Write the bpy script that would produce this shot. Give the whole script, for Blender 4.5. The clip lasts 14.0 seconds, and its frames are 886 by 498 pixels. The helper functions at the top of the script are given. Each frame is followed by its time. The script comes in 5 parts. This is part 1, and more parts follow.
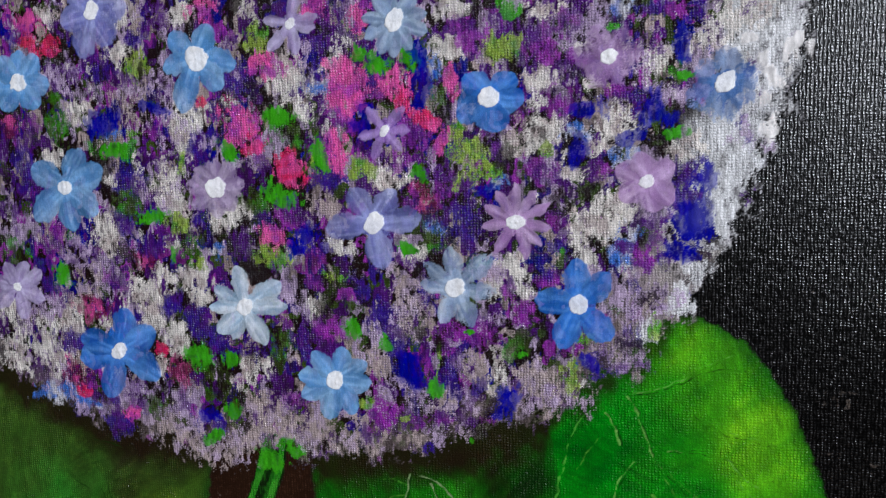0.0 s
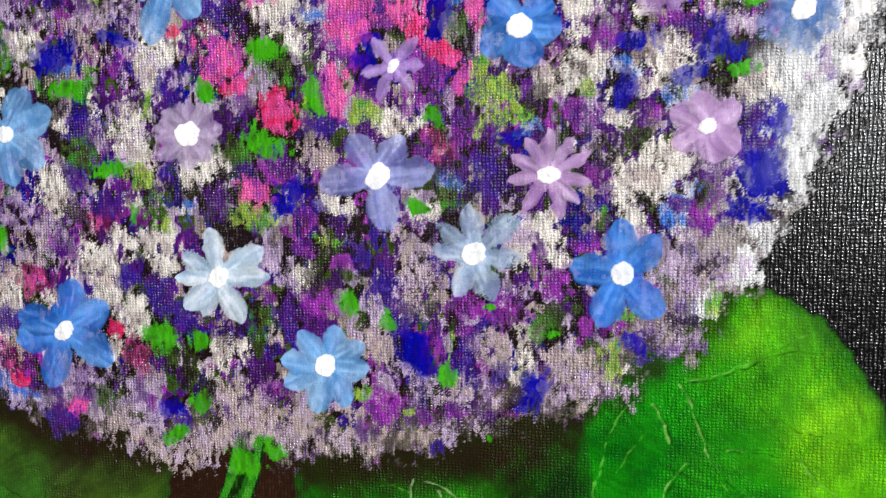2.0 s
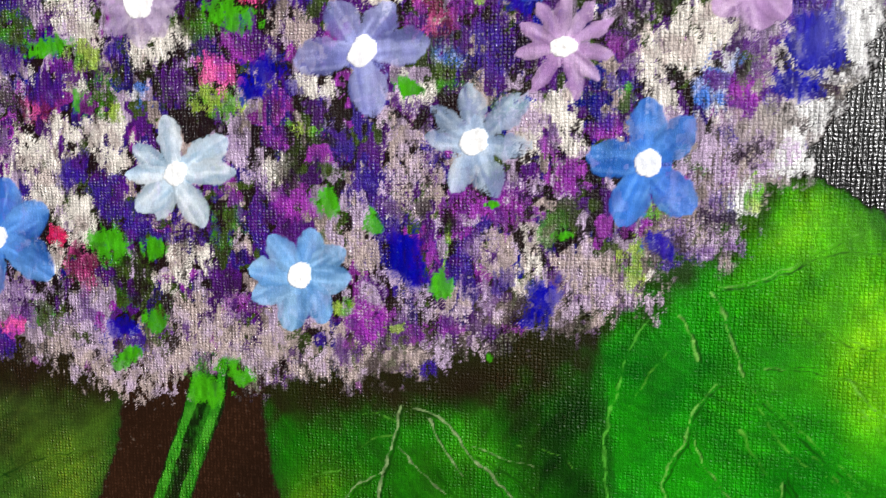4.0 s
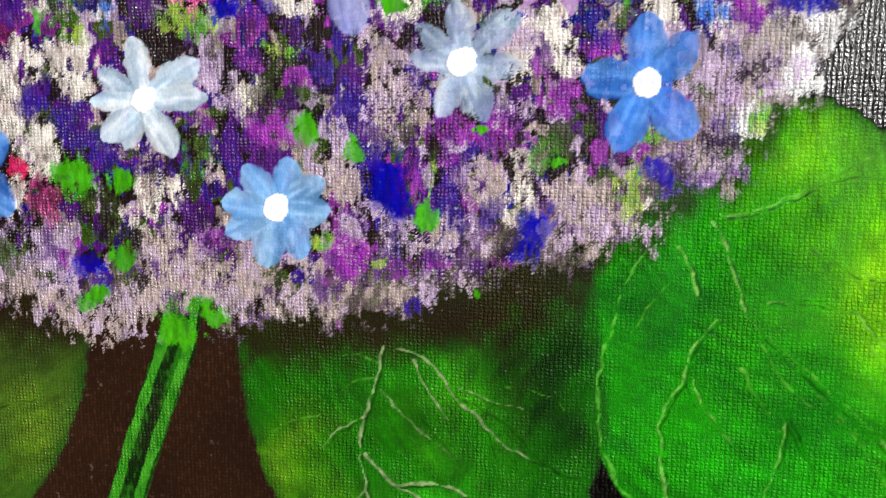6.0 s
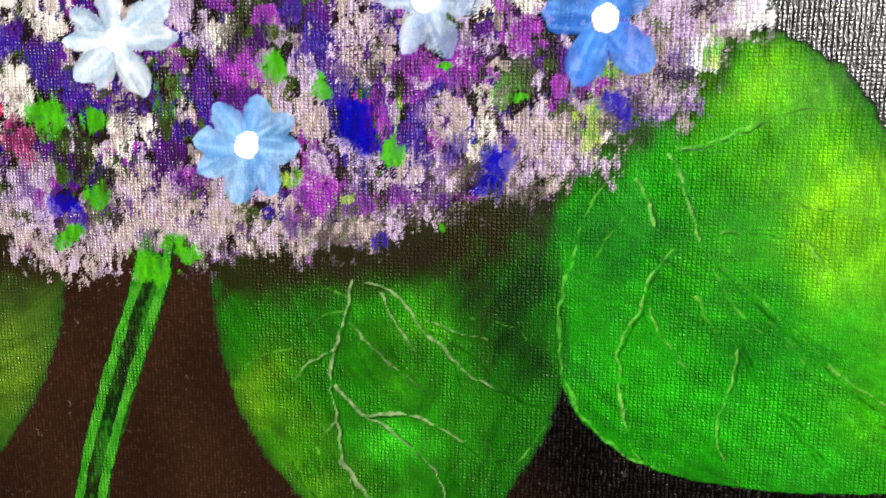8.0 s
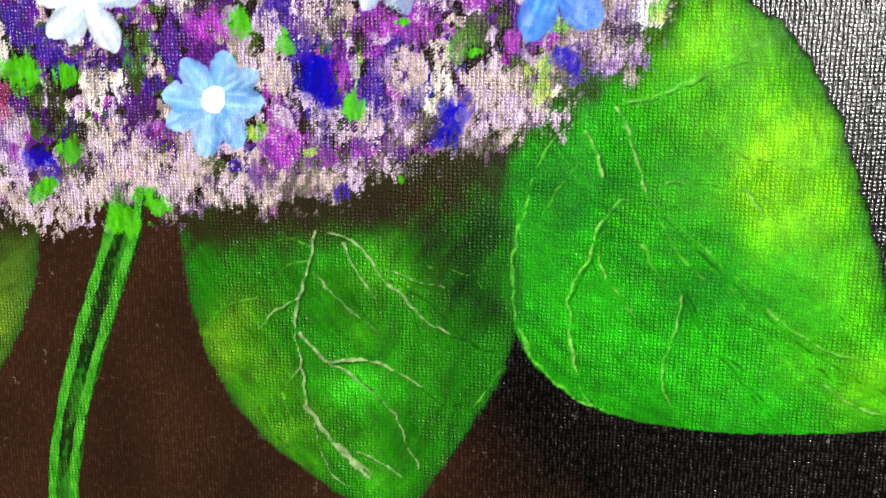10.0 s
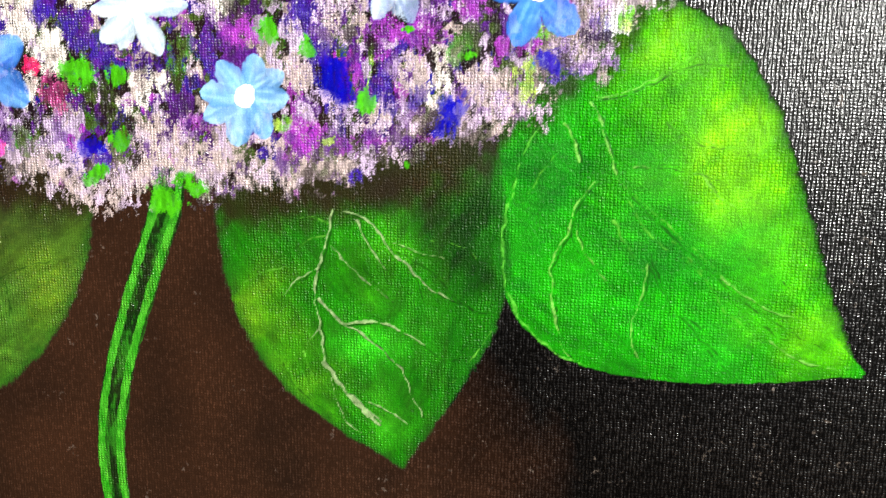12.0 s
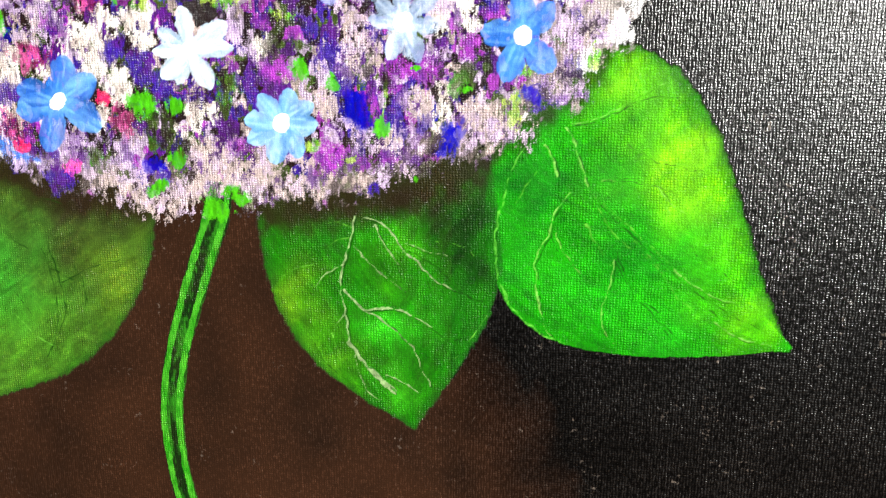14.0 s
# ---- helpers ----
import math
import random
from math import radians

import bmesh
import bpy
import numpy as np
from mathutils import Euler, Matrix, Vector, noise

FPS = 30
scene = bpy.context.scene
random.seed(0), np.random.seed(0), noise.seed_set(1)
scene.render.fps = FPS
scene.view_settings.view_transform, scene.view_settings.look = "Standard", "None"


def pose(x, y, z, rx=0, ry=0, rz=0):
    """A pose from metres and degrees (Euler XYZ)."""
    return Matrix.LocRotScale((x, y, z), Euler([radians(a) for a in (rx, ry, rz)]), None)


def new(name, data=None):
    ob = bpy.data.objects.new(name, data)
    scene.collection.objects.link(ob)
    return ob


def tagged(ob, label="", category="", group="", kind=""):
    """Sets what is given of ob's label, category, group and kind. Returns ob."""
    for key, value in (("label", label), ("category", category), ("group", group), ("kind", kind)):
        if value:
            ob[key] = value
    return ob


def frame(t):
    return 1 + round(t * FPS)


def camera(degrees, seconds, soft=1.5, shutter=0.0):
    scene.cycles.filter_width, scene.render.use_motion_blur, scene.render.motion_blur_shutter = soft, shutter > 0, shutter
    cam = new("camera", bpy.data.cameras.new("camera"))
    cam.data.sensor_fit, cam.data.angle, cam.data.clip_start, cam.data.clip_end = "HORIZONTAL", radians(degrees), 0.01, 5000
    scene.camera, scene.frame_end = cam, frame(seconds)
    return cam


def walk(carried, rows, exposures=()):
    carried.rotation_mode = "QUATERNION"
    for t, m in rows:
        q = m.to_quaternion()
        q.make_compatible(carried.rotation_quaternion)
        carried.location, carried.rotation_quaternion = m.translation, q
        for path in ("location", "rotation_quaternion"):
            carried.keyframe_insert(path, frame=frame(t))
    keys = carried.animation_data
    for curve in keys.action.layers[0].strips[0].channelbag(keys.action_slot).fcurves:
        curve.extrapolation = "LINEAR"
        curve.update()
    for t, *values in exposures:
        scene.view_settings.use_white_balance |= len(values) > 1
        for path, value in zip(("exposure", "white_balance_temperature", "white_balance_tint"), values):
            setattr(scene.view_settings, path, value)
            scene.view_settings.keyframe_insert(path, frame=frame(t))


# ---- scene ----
cam = camera(66.32, 14.0, soft=1.0)
PATH = [
    (0.0, 0.0470, -0.1828, 1.5199, 84.03, 1.80, 13.58),
    (0.5, 0.0411, -0.1741, 1.5154, 84.84, 1.48, 12.47),
    (1.0, 0.0375, -0.1673, 1.5130, 85.10, 1.38, 11.96),
    (1.5, 0.0344, -0.1610, 1.5072, 85.52, 1.05, 11.78),
    (2.0, 0.0294, -0.1569, 1.5019, 85.90, 0.55, 11.26),
    (2.5, 0.0260, -0.1538, 1.4972, 85.89, 0.41, 10.79),
    (3.0, 0.0245, -0.1470, 1.4912, 85.50, 0.26, 10.50),
    (5.5, 0.0222, -0.1307, 1.4714, 83.48, -0.56, 9.35),
    (6.0, 0.0232, -0.1295, 1.4689, 83.47, -0.47, 9.31),
    (6.5, 0.0249, -0.1287, 1.4665, 83.19, -0.54, 8.84),
    (7.0, 0.0265, -0.1293, 1.4632, 82.73, -0.42, 8.77),
    (7.5, 0.0280, -0.1313, 1.4613, 82.43, -0.31, 8.68),
    (8.0, 0.0293, -0.1336, 1.4594, 82.23, -0.46, 8.68),
    (8.5, 0.0307, -0.1345, 1.4564, 82.40, -0.65, 8.59),
    (9.0, 0.0338, -0.1352, 1.4527, 82.15, -0.77, 8.48),
    (11.5, 0.0412, -0.1540, 1.4512, 80.97, -0.81, 8.65),
    (12.0, 0.0429, -0.1617, 1.4505, 81.14, -0.70, 8.87),
    (12.5, 0.0471, -0.1686, 1.4517, 81.16, -0.23, 9.24),
    (13.0, 0.0480, -0.1768, 1.4514, 80.96, -0.29, 9.35),
    (13.5, 0.0488, -0.1842, 1.4547, 80.57, -0.32, 9.45),
    (14.0, 0.0499, -0.1950, 1.4601, 79.86, -0.11, 9.60),
]
EXPOSURES = [(0.0, -0.15, 5800, 12), (0.5, 0.29, 5900, 11), (1.0, 0.44, 5980, 10), (1.5, 0.48, 6150, 10), (3.0, 0.57, 6400, 10), (6.5, 0.78, 6550, 10),
             (9.0, 1.16, 6600, 10), (12.5, 1.54, 6600, 7), (14.0, 1.59, 6600, 7)]
walk(cam, [(t, pose(x, y, z, rx, ry, rz)) for t, x, y, z, rx, ry, rz in PATH], EXPOSURES)

# ---- light: daylight from one window beside the picture ----
world = bpy.data.worlds.new("daylight")
scene.world = world
world.use_nodes = True
sky = world.node_tree.nodes.new("ShaderNodeTexSky")
sky.sky_type, sky.sun_disc, sky.sun_elevation, sky.sun_rotation = "NISHITA", False, radians(40), radians(200)
world.node_tree.links.new(sky.outputs[0], world.node_tree.nodes["Background"].inputs[0])
world.node_tree.nodes["Background"].inputs[1].default_value = 0.12

ROOM = (-2.2, 2.3, -2.4, 0.0185, 0.0, 2.75)          # x0 x1 y0 y1 z0 z1
WINDOW = (1.0, 2.05, 1.75, 2.6)                     # x0 x1 z0 z1 in the wall at y0
lamp = bpy.data.lights.new("window_daylight", "AREA")
lamp.shape, lamp.size, lamp.size_y, lamp.energy, lamp.color = "RECTANGLE", 0.95, 0.78, 100.0, (1.0, 0.98, 0.96)
lamp_ob = new("window_daylight", lamp)
lamp_ob.matrix_world = pose((WINDOW[0] + WINDOW[1]) / 2, ROOM[2] - 0.02, (WINDOW[2] + WINDOW[3]) / 2, 90, 0, 0)

# ---- materials ----
THREAD_U, THREAD_V = 0.87, 0.75                     # spacing of the canvas threads in mm


def node_tree(name):
    m = bpy.data.materials.new(name)
    m.use_nodes = True
    t = m.node_tree
    return m, t, t.nodes["Principled BSDF"]


def add(t, kind, **props):
    n = t.nodes.new(kind)
    for key, value in props.items():
        if key == "operation":
            n.operation = value
        elif key == "data_type":
            n.data_type = value
        elif key == "blend_type":
            n.blend_type = value
    return n


def math_node(t, op, a, b=None):
    n = add(t, "ShaderNodeMath", operation=op)
    for k, v in enumerate((a, b)):
        if v is None:
            continue
        if isinstance(v, (int, float)):
            n.inputs[k].default_value = v
        else:
            t.links.new(v, n.inputs[k])
    return n.outputs[0]


def noise_node(t, vector, scale, detail=3.0, rough=0.55):
    n = add(t, "ShaderNodeTexNoise")
    n.inputs["Scale"].default_value, n.inputs["Detail"].default_value, n.inputs["Roughness"].default_value = scale, detail, rough
    t.links.new(vector, n.inputs["Vector"])
    return n.outputs[0]


def scaled(t, vector, factors):
    n = add(t, "ShaderNodeVectorMath", operation="MULTIPLY")
    t.links.new(vector, n.inputs[0])
    n.inputs[1].default_value = factors
    return n.outputs[0]


def mixed(t, factor, a, b, blend="MIX"):
    n = add(t, "ShaderNodeMix", data_type="RGBA", blend_type=blend)
    for k, v in ((0, factor), (6, a), (7, b)):
        if isinstance(v, (int, float, tuple)):
            n.inputs[k].default_value = v
        else:
            t.links.new(v, n.inputs[k])
    return n.outputs[2]


def ramp(t, value, low, high):
    n = add(t, "ShaderNodeMapRange")
    t.links.new(value, n.inputs[0])
    n.inputs[1].default_value, n.inputs[2].default_value = low, high
    return n.outputs[0]


def weave_height(t, where, least, patch=(0.40, 0.60), ribbed=0.14):
    """Height of a plain weave, uneven from thread to thread; least: how much of it shows where the paint fills the hollows."""
    wob = add(t, "ShaderNodeVectorMath", operation="MULTIPLY_ADD")
    noise_col = add(t, "ShaderNodeTexNoise")
    noise_col.inputs["Scale"].default_value, noise_col.inputs["Detail"].default_value = 420.0, 2.0
    t.links.new(where, noise_col.inputs["Vector"])
    t.links.new(noise_col.outputs[1], wob.inputs[0])
    wob.inputs[1].default_value = (0.0009, 0.0, 0.0011)
    t.links.new(where, wob.inputs[2])
    xyz = add(t, "ShaderNodeSeparateXYZ")
    t.links.new(wob.outputs[0], xyz.inputs[0])
    a = math_node(t, "SINE", math_node(t, "MULTIPLY", xyz.outputs[0], math.pi * 1000 / THREAD_U))
    b = math_node(t, "SINE", math_node(t, "MULTIPLY", xyz.outputs[2], math.pi * 1000 / THREAD_V))
    over = math_node(t, "MAXIMUM", math_node(t, "MULTIPLY", a, b), 0.0)
    rib = math_node(t, "ABSOLUTE", a)
    knuckle = math_node(t, "MULTIPLY", rib, math_node(t, "ABSOLUTE", b))
    h = math_node(t, "ADD", math_node(t, "MULTIPLY", over, 0.14), math_node(t, "MULTIPLY", rib, ribbed))
    h = math_node(t, "ADD", h, math_node(t, "MULTIPLY", knuckle, 0.92 - ribbed))
    uneven = noise_node(t, scaled(t, where, (1.0, 1.0, 0.6)), 1000.0, 2.0)
    filled = ramp(t, noise_node(t, where, 62.0, 4.0, 0.6), *patch)
    amount = math_node(t, "ADD", math_node(t, "MULTIPLY", uneven, 4.4), -1.30)
    shown = math_node(t, "ADD", math_node(t, "MULTIPLY", filled, 1.05 - least), least)
    return math_node(t, "MULTIPLY", math_node(t, "MULTIPLY", h, amount), shown)


def bump(t, shader, height, distance, strength=1.0):
    n = add(t, "ShaderNodeBump")
    n.inputs["Strength"].default_value, n.inputs["Distance"].default_value = strength, distance
    t.links.new(height, n.inputs["Height"])
    t.links.new(n.outputs[0], shader.inputs["Normal"])


def canvas_material():
    m, t, s = node_tree("black_primed_canvas")
    where = add(t, "ShaderNodeNewGeometry").outputs["Position"]
    xyz = add(t, "ShaderNodeSeparateXYZ")
    t.links.new(where, xyz.inputs[0])
    cloud = noise_node(t, where, 28.0, 5.0)
    side = math_node(t, "ADD", xyz.outputs[0], math_node(t, "MULTIPLY", math_node(t, "SUBTRACT", cloud, 0.5), 0.06))
    side = math_node(t, "ADD", side, math_node(t, "MULTIPLY", math_node(t, "SUBTRACT", xyz.outputs[2], 1.41), 0.46))
    brown = ramp(t, side, 0.030, -0.010)
    fine = noise_node(t, where, 700.0, 3.0)
    umber = mixed(t, ramp(t, cloud, 0.35, 0.75), (0.034, 0.0140, 0.0070, 1), (0.013, 0.0068, 0.0042, 1))
    base = mixed(t, brown, (0.0012, 0.0010, 0.0009, 1), umber)
    # pale specks: some lint, and sparkle of the threads painted into the base colour
    glint_specks = ramp(t, math_node(t, "MULTIPLY", fine, noise_node(t, where, 120.0, 3.0)), 0.37, 0.47)
    base = mixed(t, math_node(t, "MULTIPLY", glint_specks, 0.5), base, (0.13, 0.105, 0.085, 1))
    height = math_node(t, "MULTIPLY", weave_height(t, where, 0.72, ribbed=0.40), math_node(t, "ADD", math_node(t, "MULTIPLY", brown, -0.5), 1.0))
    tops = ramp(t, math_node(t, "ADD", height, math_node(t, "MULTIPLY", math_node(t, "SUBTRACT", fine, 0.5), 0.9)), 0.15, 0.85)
    # light and shade of the weave put into the colour: tops lighter, hollows darker
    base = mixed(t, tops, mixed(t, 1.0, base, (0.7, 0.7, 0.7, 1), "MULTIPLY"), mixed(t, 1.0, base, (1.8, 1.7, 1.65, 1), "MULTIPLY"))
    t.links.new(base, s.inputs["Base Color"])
    t.links.new(math_node(t, "ADD", math_node(t, "MULTIPLY", fine, 0.14), 0.19), s.inputs["Roughness"])
    facet = noise_node(t, where, 1500.0, 2.0, 0.7)
    glint = ramp(t, facet, 0.64, 0.74)
    t.links.new(math_node(t, "ADD", math_node(t, "MULTIPLY", math_node(t, "ADD", tops, math_node(t, "MULTIPLY", glint, 0.35)), 0.62), 0.12), s.inputs["Specular IOR Level"])
    bump(t, s, math_node(t, "ADD", height, math_node(t, "MULTIPLY", facet, 1.0)), 0.00006)
    return m


def paint_material(name, rough, weave, streak, gloss, catch, least, patch=(0.40, 0.60)):
    """Acrylic paint: its pigment lies in the mesh's colour layer 'pigment'. catch: how far glints are painted into the
    colour of the thread tops, and the hollows, missed by the dry brush, are darkened towards the ground."""
    m, t, s = node_tree(name)
    where = add(t, "ShaderNodeNewGeometry").outputs["Position"]
    pig = add(t, "ShaderNodeAttribute")
    pig.attribute_name = "pigment"
    fine = noise_node(t, scaled(t, where, (1.0, 1.0, 0.6)), 1900.0, 5.0, 0.75)
    broad = noise_node(t, where, 160.0, 3.0)
    height = weave_height(t, where, least, patch)
    shade = math_node(t, "ADD", math_node(t, "MULTIPLY", fine, 0.5), math_node(t, "MULTIPLY", broad, 0.5))
    n = add(t, "ShaderNodeHueSaturation")
    t.links.new(pig.outputs["Color"], n.inputs["Color"])
    t.links.new(math_node(t, "ADD", math_node(t, "MULTIPLY", shade, 1.15), 0.46), n.inputs["Value"])
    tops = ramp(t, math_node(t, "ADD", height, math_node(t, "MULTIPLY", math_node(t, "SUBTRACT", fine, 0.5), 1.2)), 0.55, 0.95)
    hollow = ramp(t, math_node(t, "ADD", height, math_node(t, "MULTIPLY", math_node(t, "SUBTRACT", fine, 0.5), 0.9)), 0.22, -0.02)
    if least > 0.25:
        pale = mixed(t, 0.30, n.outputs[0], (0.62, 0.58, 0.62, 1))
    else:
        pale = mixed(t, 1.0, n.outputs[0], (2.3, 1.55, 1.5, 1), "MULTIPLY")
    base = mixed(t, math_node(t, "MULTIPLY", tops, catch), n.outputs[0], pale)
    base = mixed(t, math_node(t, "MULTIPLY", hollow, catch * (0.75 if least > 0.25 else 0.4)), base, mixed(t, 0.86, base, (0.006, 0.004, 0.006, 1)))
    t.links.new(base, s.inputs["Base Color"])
    t.links.new(math_node(t, "ADD", math_node(t, "MULTIPLY", fine, 0.25), rough - 0.12), s.inputs["Roughness"])
    t.links.new(math_node(t, "ADD", math_node(t, "MULTIPLY", tops, gloss * 1.5), gloss * 0.25), s.inputs["Specular IOR Level"])
    relief = math_node(t, "ADD", math_node(t, "MULTIPLY", height, weave), math_node(t, "MULTIPLY", fine, streak))
    bump(t, s, relief, 0.00014)
    return m


def plain_material(name, colour, rough, grain):
    m, t, s = node_tree(name)
    where = add(t, "ShaderNodeNewGeometry").outputs["Position"]
    n1, n2 = noise_node(t, where, 3.0, 4.0), noise_node(t, where, grain, 3.0)
    mix = math_node(t, "MULTIPLY", math_node(t, "ADD", n1, n2), 0.5)
    dark = tuple(c * 0.86 for c in colour) + (1,)
    t.links.new(mixed(t, ramp(t, mix, 0.3, 0.7), dark, tuple(colour) + (1,)), s.inputs["Base Color"])
    s.inputs["Roughness"].default_value = rough
    bump(t, s, n2, 0.0006)
    return m


CANVAS = canvas_material()
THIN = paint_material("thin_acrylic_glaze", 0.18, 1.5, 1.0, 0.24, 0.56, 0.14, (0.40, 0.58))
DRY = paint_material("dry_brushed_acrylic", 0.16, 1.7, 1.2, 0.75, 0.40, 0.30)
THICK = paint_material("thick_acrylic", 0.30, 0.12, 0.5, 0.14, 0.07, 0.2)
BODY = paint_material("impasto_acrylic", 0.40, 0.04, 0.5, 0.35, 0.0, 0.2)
PLASTER = plain_material("wall_paint", (0.085, 0.080, 0.074), 0.85, 140.0)
BOARDS = plain_material("wooden_floor", (0.20, 0.13, 0.08), 0.5, 60.0)
WHITE_WOOD = plain_material("window_paint", (0.78, 0.78, 0.76), 0.4, 90.0)

# ---- room ----


def box_bm(x0, x1, y0, y1, z0, z1, bevel=0.0):
    bm = bmesh.new()
    bmesh.ops.create_cube(bm, size=1.0)
    for v in bm.verts:
        v.co = Vector(((x0 + x1) / 2 + v.co.x * (x1 - x0), (y0 + y1) / 2 + v.co.y * (y1 - y0), (z0 + z1) / 2 + v.co.z * (z1 - z0)))
    if bevel:
        bmesh.ops.bevel(bm, geom=list(bm.edges), offset=bevel, segments=3, profile=0.5, affect="EDGES")
    return bm


def part(name, bm, material, parent=None, label=""):
    me = bpy.data.meshes.new(name)
    bm.to_mesh(me)
    bm.free()
    me.materials.append(material)
    ob = new(name, me)
    ob.parent = parent
    return tagged(ob, label)


def structure(name, boxes, material, label, category):
    bm = bmesh.new()
    for b in boxes:
        piece = box_bm(*b)
        me = bpy.data.meshes.new("piece")
        piece.to_mesh(me)
        piece.free()
        bm.from_mesh(me)
        bpy.data.meshes.remove(me)
    return tagged(part(name, bm, material), label, category, kind="structure")


x0, x1, y0, y1, z0, z1 = ROOM
wx0, wx1, wz0, wz1 = WINDOW
W = 0.12
structure("wall_north", [(x0 - W, x1 + W, y1, y1 + W, z0, z1)], PLASTER, "plain painted wall behind the painting", "wall")
structure("wall_south", [(x0 - W, wx0, y0 - W, y0, z0, z1), (wx1, x1 + W, y0 - W, y0, z0, z1), (wx0, wx1, y0 - W, y0, z0, wz0),
                         (wx0, wx1, y0 - W, y0, wz1, z1)], PLASTER, "plain painted wall with one window opening", "wall")
structure("wall_west", [(x0 - W, x0, y0, y1, z0, z1)], PLASTER, "plain painted wall of the room", "wall")
structure("wall_east", [(x1, x1 + W, y0, y1, z0, z1)], PLASTER, "plain painted wall of the room", "wall")
structure("floor", [(x0 - W, x1 + W, y0 - W, y1 + W, z0 - 0.1, z0)], BOARDS, "plain brown wooden floor of the room", "floor")
structure("ceiling", [(x0 - W, x1 + W, y0 - W, y1 + W, z1, z1 + 0.1)], PLASTER, "plain painted ceiling of the room", "ceiling")
fr = 0.04
structure("window_1", [(wx0, wx0 + fr, y0 - 0.09, y0 - 0.04, wz0, wz1), (wx1 - fr, wx1, y0 - 0.09, y0 - 0.04, wz0, wz1),
                       (wx0 + fr, wx1 - fr, y0 - 0.09, y0 - 0.04, wz0, wz0 + fr), (wx0 + fr, wx1 - fr, y0 - 0.09, y0 - 0.04, wz1 - fr, wz1)],
          WHITE_WOOD, "white painted window frame in the wall", "window")

# ---- the painting ----
# Places on the canvas are in millimetres: u to the right, v up from 1.5 m above the floor.
painting = tagged(new("painting"), "unframed acrylic painting of a violet hydrangea on black canvas", "painting")
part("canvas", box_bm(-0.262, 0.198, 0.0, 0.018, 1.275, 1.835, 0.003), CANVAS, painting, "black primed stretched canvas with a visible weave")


def srgb(r, g, b):
    c = np.array((r, g, b)) / 255.0
    return np.where(c <= 0.04045, c / 12.92, ((c + 0.055) / 1.055) ** 2.4)


PIGMENT = dict(
    W=srgb(226, 219, 210), S=srgb(226, 222, 218), F=srgb(230, 230, 230), L=srgb(184, 162, 192), P=srgb(78, 20, 116), V=srgb(50, 23, 132),
    B=srgb(3, 3, 142), A=srgb(60, 112, 200), G=srgb(60, 150, 16), Y=srgb(148, 174, 66), O=srgb(58, 78, 24), D=srgb(26, 14, 15),
    K=srgb(224, 84, 160), R=srgb(212, 34, 90), M=srgb(148, 48, 162), N=srgb(108, 26, 70), T=srgb(176, 158, 154))
PETAL = dict(
    sky=(srgb(92, 150, 210), srgb(140, 182, 222)), royal=(srgb(40, 104, 196), srgb(96, 150, 220)), dusk=(srgb(62, 106, 172), srgb(112, 140, 184)),
    lilac=(srgb(142, 104, 180), srgb(176, 148, 206)), mauve=(srgb(164, 124, 178), srgb(198, 170, 206)), greylilac=(srgb(150, 128, 166), srgb(186, 172, 194)),
    periwinkle=(srgb(112, 116, 186), srgb(158, 164, 210)), ice=(srgb(158, 188, 212), srgb(216, 226, 234)), pale=(srgb(136, 162, 198), srgb(196, 210, 226)),
    lilacpale=(srgb(158, 140, 186), srgb(194, 184, 214)), mauvesoft=(srgb(150, 112, 166), srgb(176, 146, 188)), steel=(srgb(132, 156, 188), srgb(178, 196, 214)))

rng = np.random.default_rng(7)


def lattice(i, j, seed):
    h = (i.astype(np.int64) * 374761393 + j.astype(np.int64) * 668265263 + seed * 1442695041) & 0x7FFFFFFF
    h = ((h ^ (h >> 13)) * 1274126177) & 0x7FFFFFFF
    return ((h ^ (h >> 16)) & 0xFFFF) / 65535.0


def grain(u, v, size_u, size_v, seed=0):
    """Smooth value noise from 0 to 1 with that cell size."""
    a, b = u / size_u, v / size_v
    i, j = np.floor(a), np.floor(b)
    f, g = a - i, b - j
    f, g = f * f * (3 - 2 * f), g * g * (3 - 2 * g)
    n00, n10, n01, n11 = lattice(i, j, seed), lattice(i + 1, j, seed), lattice(i, j + 1, seed), lattice(i + 1, j + 1, seed)
    return (n00 * (1 - f) + n10 * f) * (1 - g) + (n01 * (1 - f) + n11 * f) * g


def rough_grain(u, v, size, seed=0):
    return 0.55 * grain(u, v, size, size, seed) + 0.3 * grain(u, v, size / 2.1, size / 2.1, seed + 1) + 0.15 * grain(u, v, size / 4.3, size / 4.3, seed + 2)


def weave(u, v):
    """Height of the canvas threads from 0 to 1."""
    a, b = np.sin(math.pi * u / THREAD_U), np.sin(math.pi * v / THREAD_V)
    return np.clip(0.55 * np.maximum(a * b, 0) + 0.3 * np.abs(a) + 0.15 * np.abs(b), 0, 1)


def smooth(x, lo, hi):
    t = np.clip((x - lo) / (hi - lo), 0, 1)
    return t * t * (3 - 2 * t)


def blend(a, b, f):
    return a + (b - a) * np.asarray(f)[..., None]


# The pigment that shows at each place while the layers go on, so that a thin film lets the paint beneath it through.
STEP_U, STEP_V = THREAD_U / 3, THREAD_V / 3
PIC_U, PIC_V = math.floor(-216 / STEP_U), math.floor(-182 / STEP_V)
SHOWN = np.tile(srgb(14, 12, 11), (math.ceil(150 / STEP_U) - PIC_U, math.ceil(92 / STEP_V) - PIC_V, 1)).astype(float)
SHOWN[: int((20 / STEP_U) - PIC_U)] = srgb(40, 26, 20)
TOP = np.full(SHOWN.shape[:2], 0.01)                # height of the paint so far, in mm


